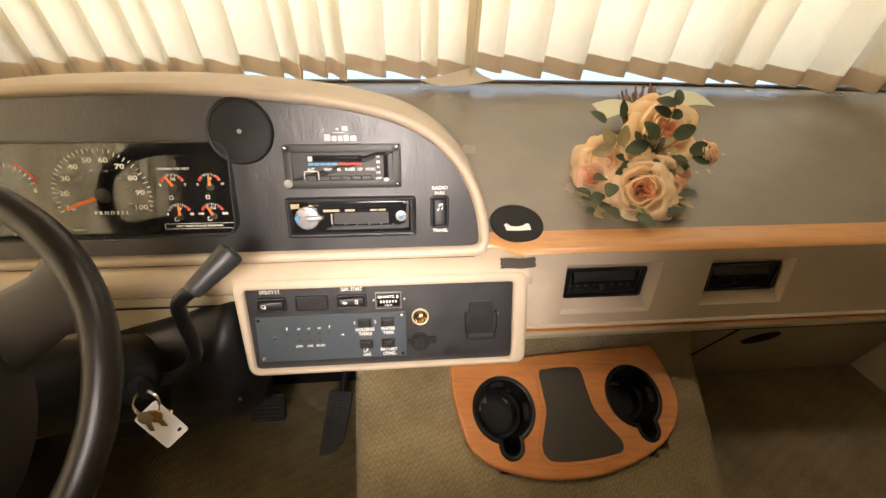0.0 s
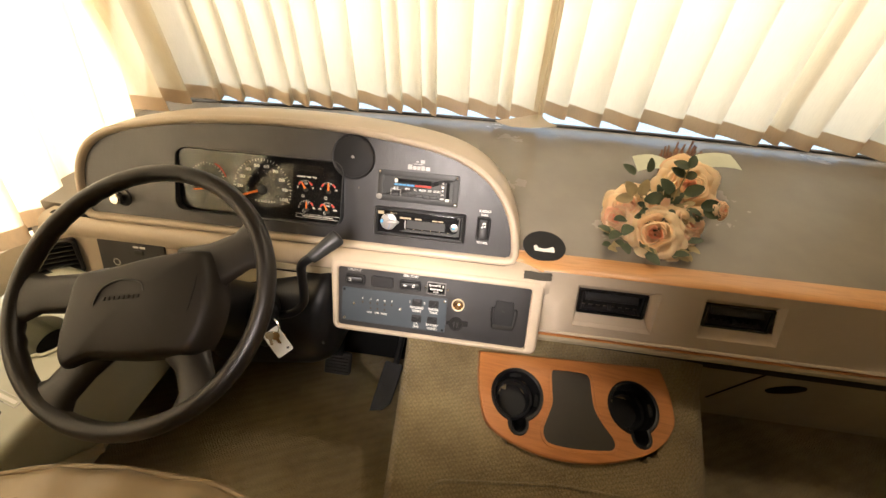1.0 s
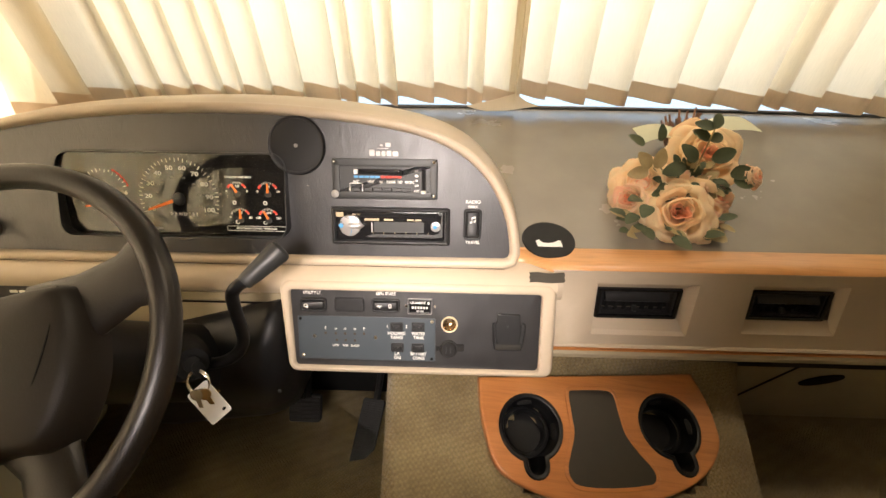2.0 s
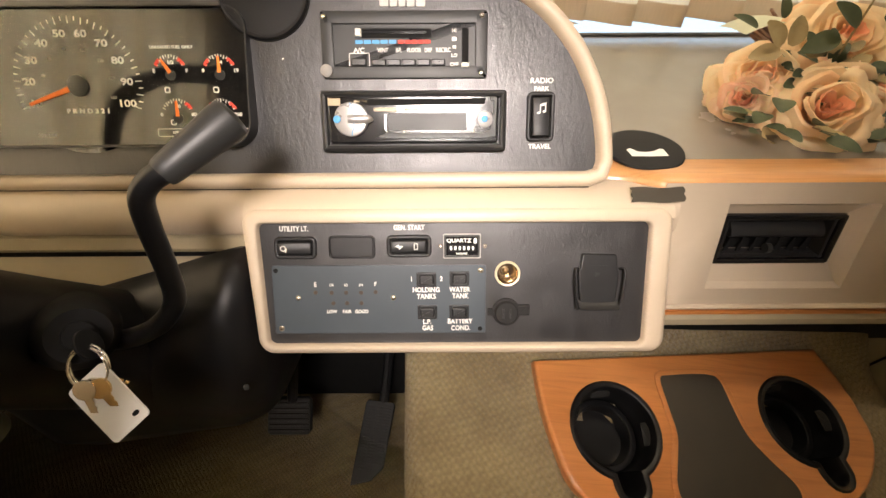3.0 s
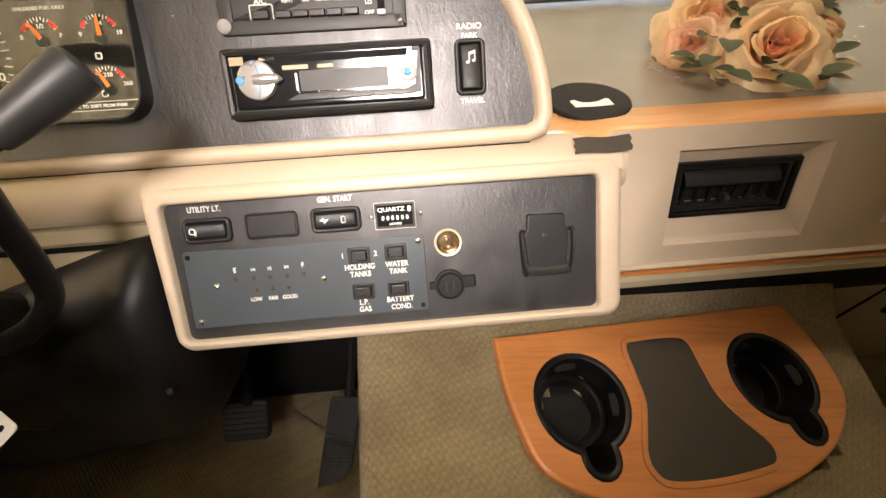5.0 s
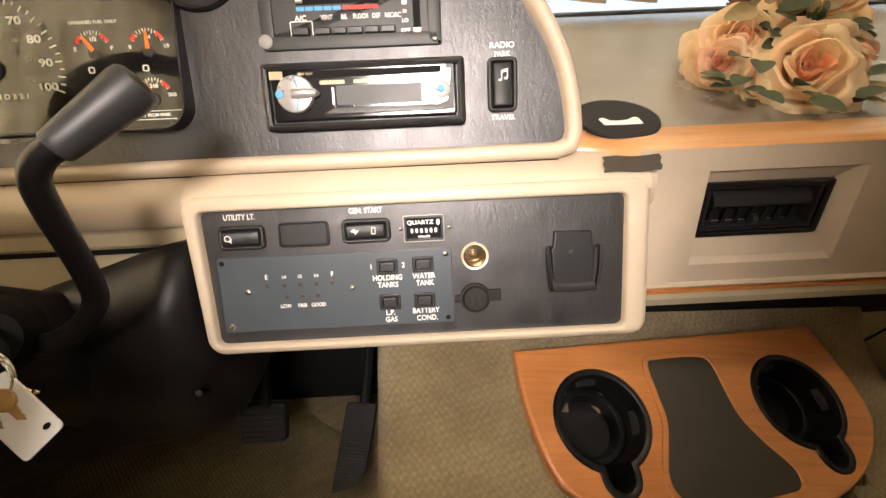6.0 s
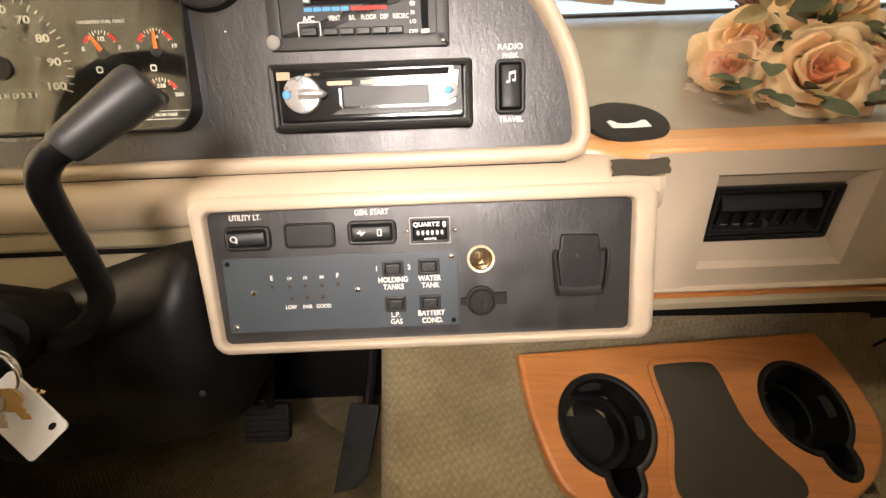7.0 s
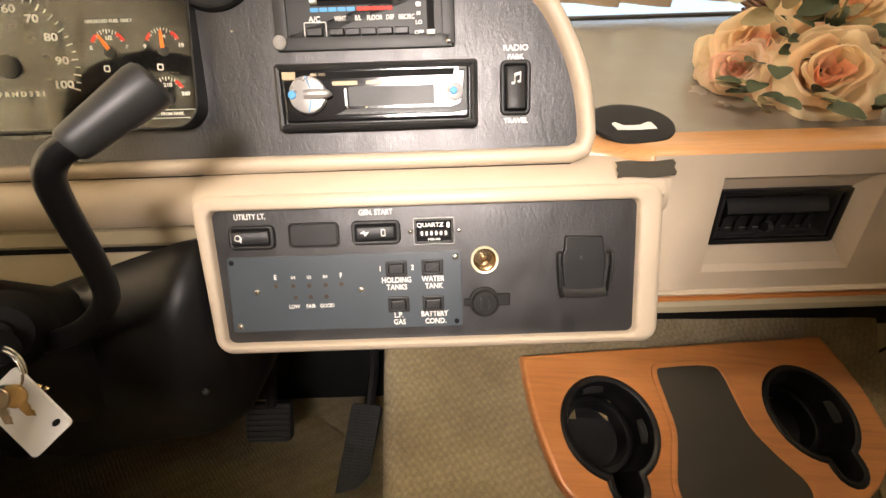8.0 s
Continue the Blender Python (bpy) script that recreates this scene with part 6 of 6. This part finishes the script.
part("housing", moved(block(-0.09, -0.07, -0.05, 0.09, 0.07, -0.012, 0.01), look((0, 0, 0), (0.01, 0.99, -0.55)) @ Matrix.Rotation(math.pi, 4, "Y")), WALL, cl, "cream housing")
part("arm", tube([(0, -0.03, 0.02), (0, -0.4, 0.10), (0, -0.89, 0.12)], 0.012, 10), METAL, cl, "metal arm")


# ---- bouquet ----
def petal(turn, sweep, base, belly, rim, lip, rnd):
    """One petal wrapped about the flower's axis: from base over belly to rim, each (radius, height), then a lip rolled outwards."""
    rows, ph, slant = [], rnd.uniform(0, 6.28), rnd.uniform(0.005, 0.03)
    for i in range(9):
        v = min(1.0, i / 6.5)
        over = max(0.0, i / 8 - 0.78) / 0.22
        row = []
        for k in range(11):
            u = -1 + k / 5
            fall = 1 - 0.24 * abs(u) ** 3
            vv = v * fall
            r = (1 - vv) ** 2 * base[0] + 2 * vv * (1 - vv) * belly[0] + vv * vv * rim[0]
            z = (1 - vv) ** 2 * base[1] + 2 * vv * (1 - vv) * belly[1] + vv * vv * rim[1]
            wave = v ** 3 * (0.038 * math.sin(2.6 * u + ph) + 0.026 * math.sin(6.5 * u + 2.3 * ph))
            r += lip * over * (1.0 - 0.3 * u * u) + wave * 1.2 + slant * u * (0.4 + rim[0] * 0.5)
            z += -lip * 0.75 * over * over + wave + 0.02 * v * (1 - abs(u)) * math.cos(ph)
            a = turn + u * sweep * (0.42 + 0.58 * math.sin(math.pi * min(0.60, 0.12 + 0.55 * v)))
            row.append((r * math.sin(a), -r * math.cos(a), z))
        rows.append(row)
    return loft(rows, False, False, closed=False)


def rose(parent, place, towards, size, mat, seed, label):
    rnd = random.Random(seed)
    q = Vector(towards).normalized().to_track_quat("Z", "Y").to_matrix().to_4x4()
    m = Matrix.Translation(place) @ q @ Matrix.Diagonal((size, size, size, 1))
    # petals in the ring, their overlap, belly, rim and lip
    tiers = ((2, 1.6, (0.10, 0.10), (0.05, 0.24), 0.01), (3, 1.6, (0.18, 0.07), (0.13, 0.28), 0.03), (3, 1.6, (0.28, 0.02), (0.24, 0.30), 0.05),
             (4, 1.6, (0.40, -0.05), (0.37, 0.27), 0.10), (5, 1.5, (0.50, -0.14), (0.53, 0.17), 0.16), (5, 1.45, (0.56, -0.24), (0.68, 0.00), 0.18), (6, 1.4, (0.56, -0.34), (0.80, -0.20), 0.14))
    bms = []
    for tier, (n, lap, belly, rim, lip) in enumerate(tiers):
        for i in range(n):
            k = rnd.uniform(0.84, 1.10)
            turn = 2 * math.pi * i / n + 0.9 * tier + rnd.uniform(-0.16, 0.16)
            bms.append(petal(turn, math.pi / n * lap * rnd.uniform(0.9, 1.1), (0.02 + 0.012 * tier, -0.24 - 0.022 * tier), belly, (rim[0] * k, rim[1] + rnd.uniform(-0.05, 0.05)), lip * rnd.uniform(0.5, 1.6), rnd))
    bloom = part("rose", moved(joined(*bms[5:]), m), mat, parent, label, 70)
    part("heart", moved(joined(*bms[:5]), m), PETAL_HEART, bloom, "salmon inner petals", 70)
    return bloom


def leaf(place, direction, up, ln, w):
    d = Vector(direction).normalized()
    u = Vector(up)
    u = (u - d * u.dot(d)).normalized()
    s = d.cross(u)
    rows = []
    for i in range(10):
        t = i / 9
        half = w * math.sin(math.pi * (0.03 + 0.94 * t) ** 0.85) ** 0.7 * 0.5 + 0.0003
        c = Vector(place) + d * ln * t + u * (-0.18 * ln * t * t)
        rows.append([tuple(c - s * half + u * half * 0.25), tuple(c), tuple(c + s * half + u * half * 0.25)])
    return loft(rows, False, False, closed=False)


def bouquet():
    b = thing("rose_bouquet", Matrix.Identity(4), "artificial bouquet of peach roses lying on the dash", "bouquet")

    def on_dash(x, y, h=0.0):
        return Vector((x, y, dash_z(y) + 0.003 + h))

    rose(b, Vector((0.420, 0.690, 0.706)), (-0.34, -0.80, 0.42), 0.086, PETAL, 1, "open peach rose")
    rose(b, Vector((0.374, 0.758, 0.738)), (-0.35, -0.70, 0.55), 0.072, PETAL, 2, "open peach rose")
    rose(b, Vector((0.350, 0.742, 0.712)), (-0.60, -0.60, 0.40), 0.058, PETAL_PINK, 3, "half open pink rose")
    rose(b, Vector((0.498, 0.795, 0.788)), (-0.12, -0.80, 0.55), 0.080, PETAL, 4, "open peach rose")
    rose(b, Vector((0.490, 0.722, 0.724)), (0.40, -0.60, 0.65), 0.066, PETAL_PINK, 5, "open pink peach rose")
    rose(b, Vector((0.545, 0.705, 0.772)), (0.55, -0.70, 0.45), 0.025, PETAL_PINK, 6, "small rose bud")
    rnd = random.Random(4)
    green, dry = [], []
    for x, y, h, dx, dy, dz, ln in ((0.345, 0.690, 0.035, -0.5, -0.8, -0.1, 0.050), (0.325, 0.685, 0.020, -0.7, -0.7, -0.05, 0.045), (0.330, 0.660, 0.012, 0.2, -0.9, -0.10, 0.040), (0.375, 0.640, 0.010, 0.5, -0.6, -0.1, 0.045), (0.340, 0.715, 0.030, -0.6, -0.4, 0.2, 0.045), (0.36, 0.80, 0.085, -0.6, 0.3, 0.5, 0.045), (0.385, 0.79, 0.10, 0.1, 0.2, 0.9, 0.040)):
        green.append(leaf(on_dash(x + 0.020, y + 0.004, h + 0.008), (dx, dy, dz), (rnd.uniform(-0.3, 0.3), -0.5, 0.9), ln * 0.80, ln * 0.50))
    # dense leaves between the blooms
    for i in range(54):
        a, rr = rnd.uniform(0, 6.28), 0.052 * math.sqrt(rnd.random())
        p = Vector((0.448 + rr * math.cos(a), 0.735 + 0.6 * rr * math.sin(a), 0.752 + 0.5 * rr * math.sin(a) + rnd.uniform(-0.018, 0.012)))
        d = Vector((math.cos(a), -0.35 + 0.5 * math.sin(a), 0.25 + 0.6 * math.sin(a)))
        ln = rnd.uniform(0.020, 0.030)
        (dry if i % 4 == 0 else green).append(leaf(p, d, (rnd.uniform(-0.4, 0.4), -0.7, 0.7), ln, ln * 0.6))
    for p, d in (((0.451, 0.690, 0.806), (0.5, -0.1, 0.3)), ((0.430, 0.700, 0.800), (-0.5, 0.1, 0.6)), ((0.418, 0.705, 0.790), (-0.8, 0.1, -0.3)), ((0.500, 0.705, 0.775), (0.9, -0.1, 0.3)), ((0.505, 0.700, 0.768), (0.9, -0.2, -0.1))):
        green.append(leaf(p, d, (0.1, -0.8, 0.5), 0.038, 0.026))
    for x, y, ang in ((0.325, 0.690, 200), (0.335, 0.665, 240), (0.465, 0.662, 285), (0.484, 0.680, 310), (0.395, 0.655, 255)):
        for k in range(4):
            t = radians(ang + rnd.uniform(-50, 50))
            ln = rnd.uniform(0.022, 0.034)
            (dry if (k + int(ang)) % 2 else green).append(leaf(on_dash(x + rnd.uniform(-0.012, 0.012), y + rnd.uniform(-0.008, 0.008), rnd.uniform(0.006, 0.028)), (math.cos(t), math.sin(t), rnd.uniform(-0.1, 0.5)), (rnd.uniform(-0.3, 0.3), -0.5, 0.9), ln, ln * 0.55))
    # the tall sprig
    tip = [Vector((0.455, 0.74, 0.77)), Vector((0.450, 0.712, 0.835)), Vector((0.452, 0.710, 0.855))]
    for p, d in ((tip[2], (0.4, 0.5, 0.8)), (tip[1], (-0.8, 0.2, 0.5)), (tip[1], (0.9, 0.3, 0.2)), (tip[2], (-0.6, 0.2, 0.2))):
        green.append(leaf(p, d, (0, -0.8, 0.5), 0.032, 0.019))
    for x, y, h, dx, dy, dz, ln in ((0.365, 0.725, 0.095, -0.5, -0.1, 0.6, 0.046), (0.375, 0.725, 0.095, 0.3, 0.1, 0.8, 0.046), (0.362, 0.720, 0.090, -0.9, 0.0, -0.1, 0.044), (0.395, 0.715, 0.085, 0.4, -0.1, 0.6, 0.044), (0.488, 0.672, 0.004, 0.2, -0.7, 0.0, 0.030)):
        dry.append(leaf(on_dash(x, y, h), (dx, dy, dz), (rnd.uniform(-0.3, 0.3), -0.8, 0.6), ln * 0.8, ln * 0.55))
    for g in green:
        part("leaf", g, LEAF, b, "", 80)
    for g in dry:
        part("leaf", g, LEAF_DRY, b, "dried tan leaf", 80)
    part("sprig_stem", tube([tuple(p) for p in tip], 0.0014, 6), LEAF_DRY, b, "thin stem")
    # twig handle and ribbon
    rnd = random.Random(9)
    for i in range(44):
        ang = rnd.uniform(0, 6.28)
        rr = math.sqrt(rnd.random()) * 0.036
        x, h = rr * math.cos(ang), rr * math.sin(ang) * 0.8
        a0 = on_dash(0.465 + x * 0.5, 0.83, 0.050 + h * 0.7)
        a1 = on_dash(0.550 + x * 1.75, 1.005 + rnd.uniform(-0.02, 0.02), 0.046 + h * 1.05)
        part("twig", tube([tuple(a0), tuple(a0.lerp(a1, 0.5) + Vector((rnd.uniform(-1, 1), 0, rnd.uniform(-1, 1))) * 0.003), tuple(a1)], [0.003, 0.0032, 0.0026], 6), TWIG, b)
    for sx in (-1, 1):
        rows = []
        for i in range(7):
            t = i / 6
            wv = 0.030 + 0.012 * t
            c = on_dash(0.492 + sx * (0.010 + (0.080 if sx < 0 else 0.135) * t), 0.865 + 0.035 * t, 0.085 + 0.012 * math.sin(3 * t) - 0.02 * t * (sx < 0) + 0.006 * (sx > 0))
            rows.append([(c.x, c.y - wv, c.z - 0.010), (c.x, c.y, c.z), (c.x + 0.004, c.y + wv, c.z + 0.004)])
        part("ribbon", loft(rows, False, False, closed=False), RIBBON, b, "pale green ribbon loop", 80)


bouquet()
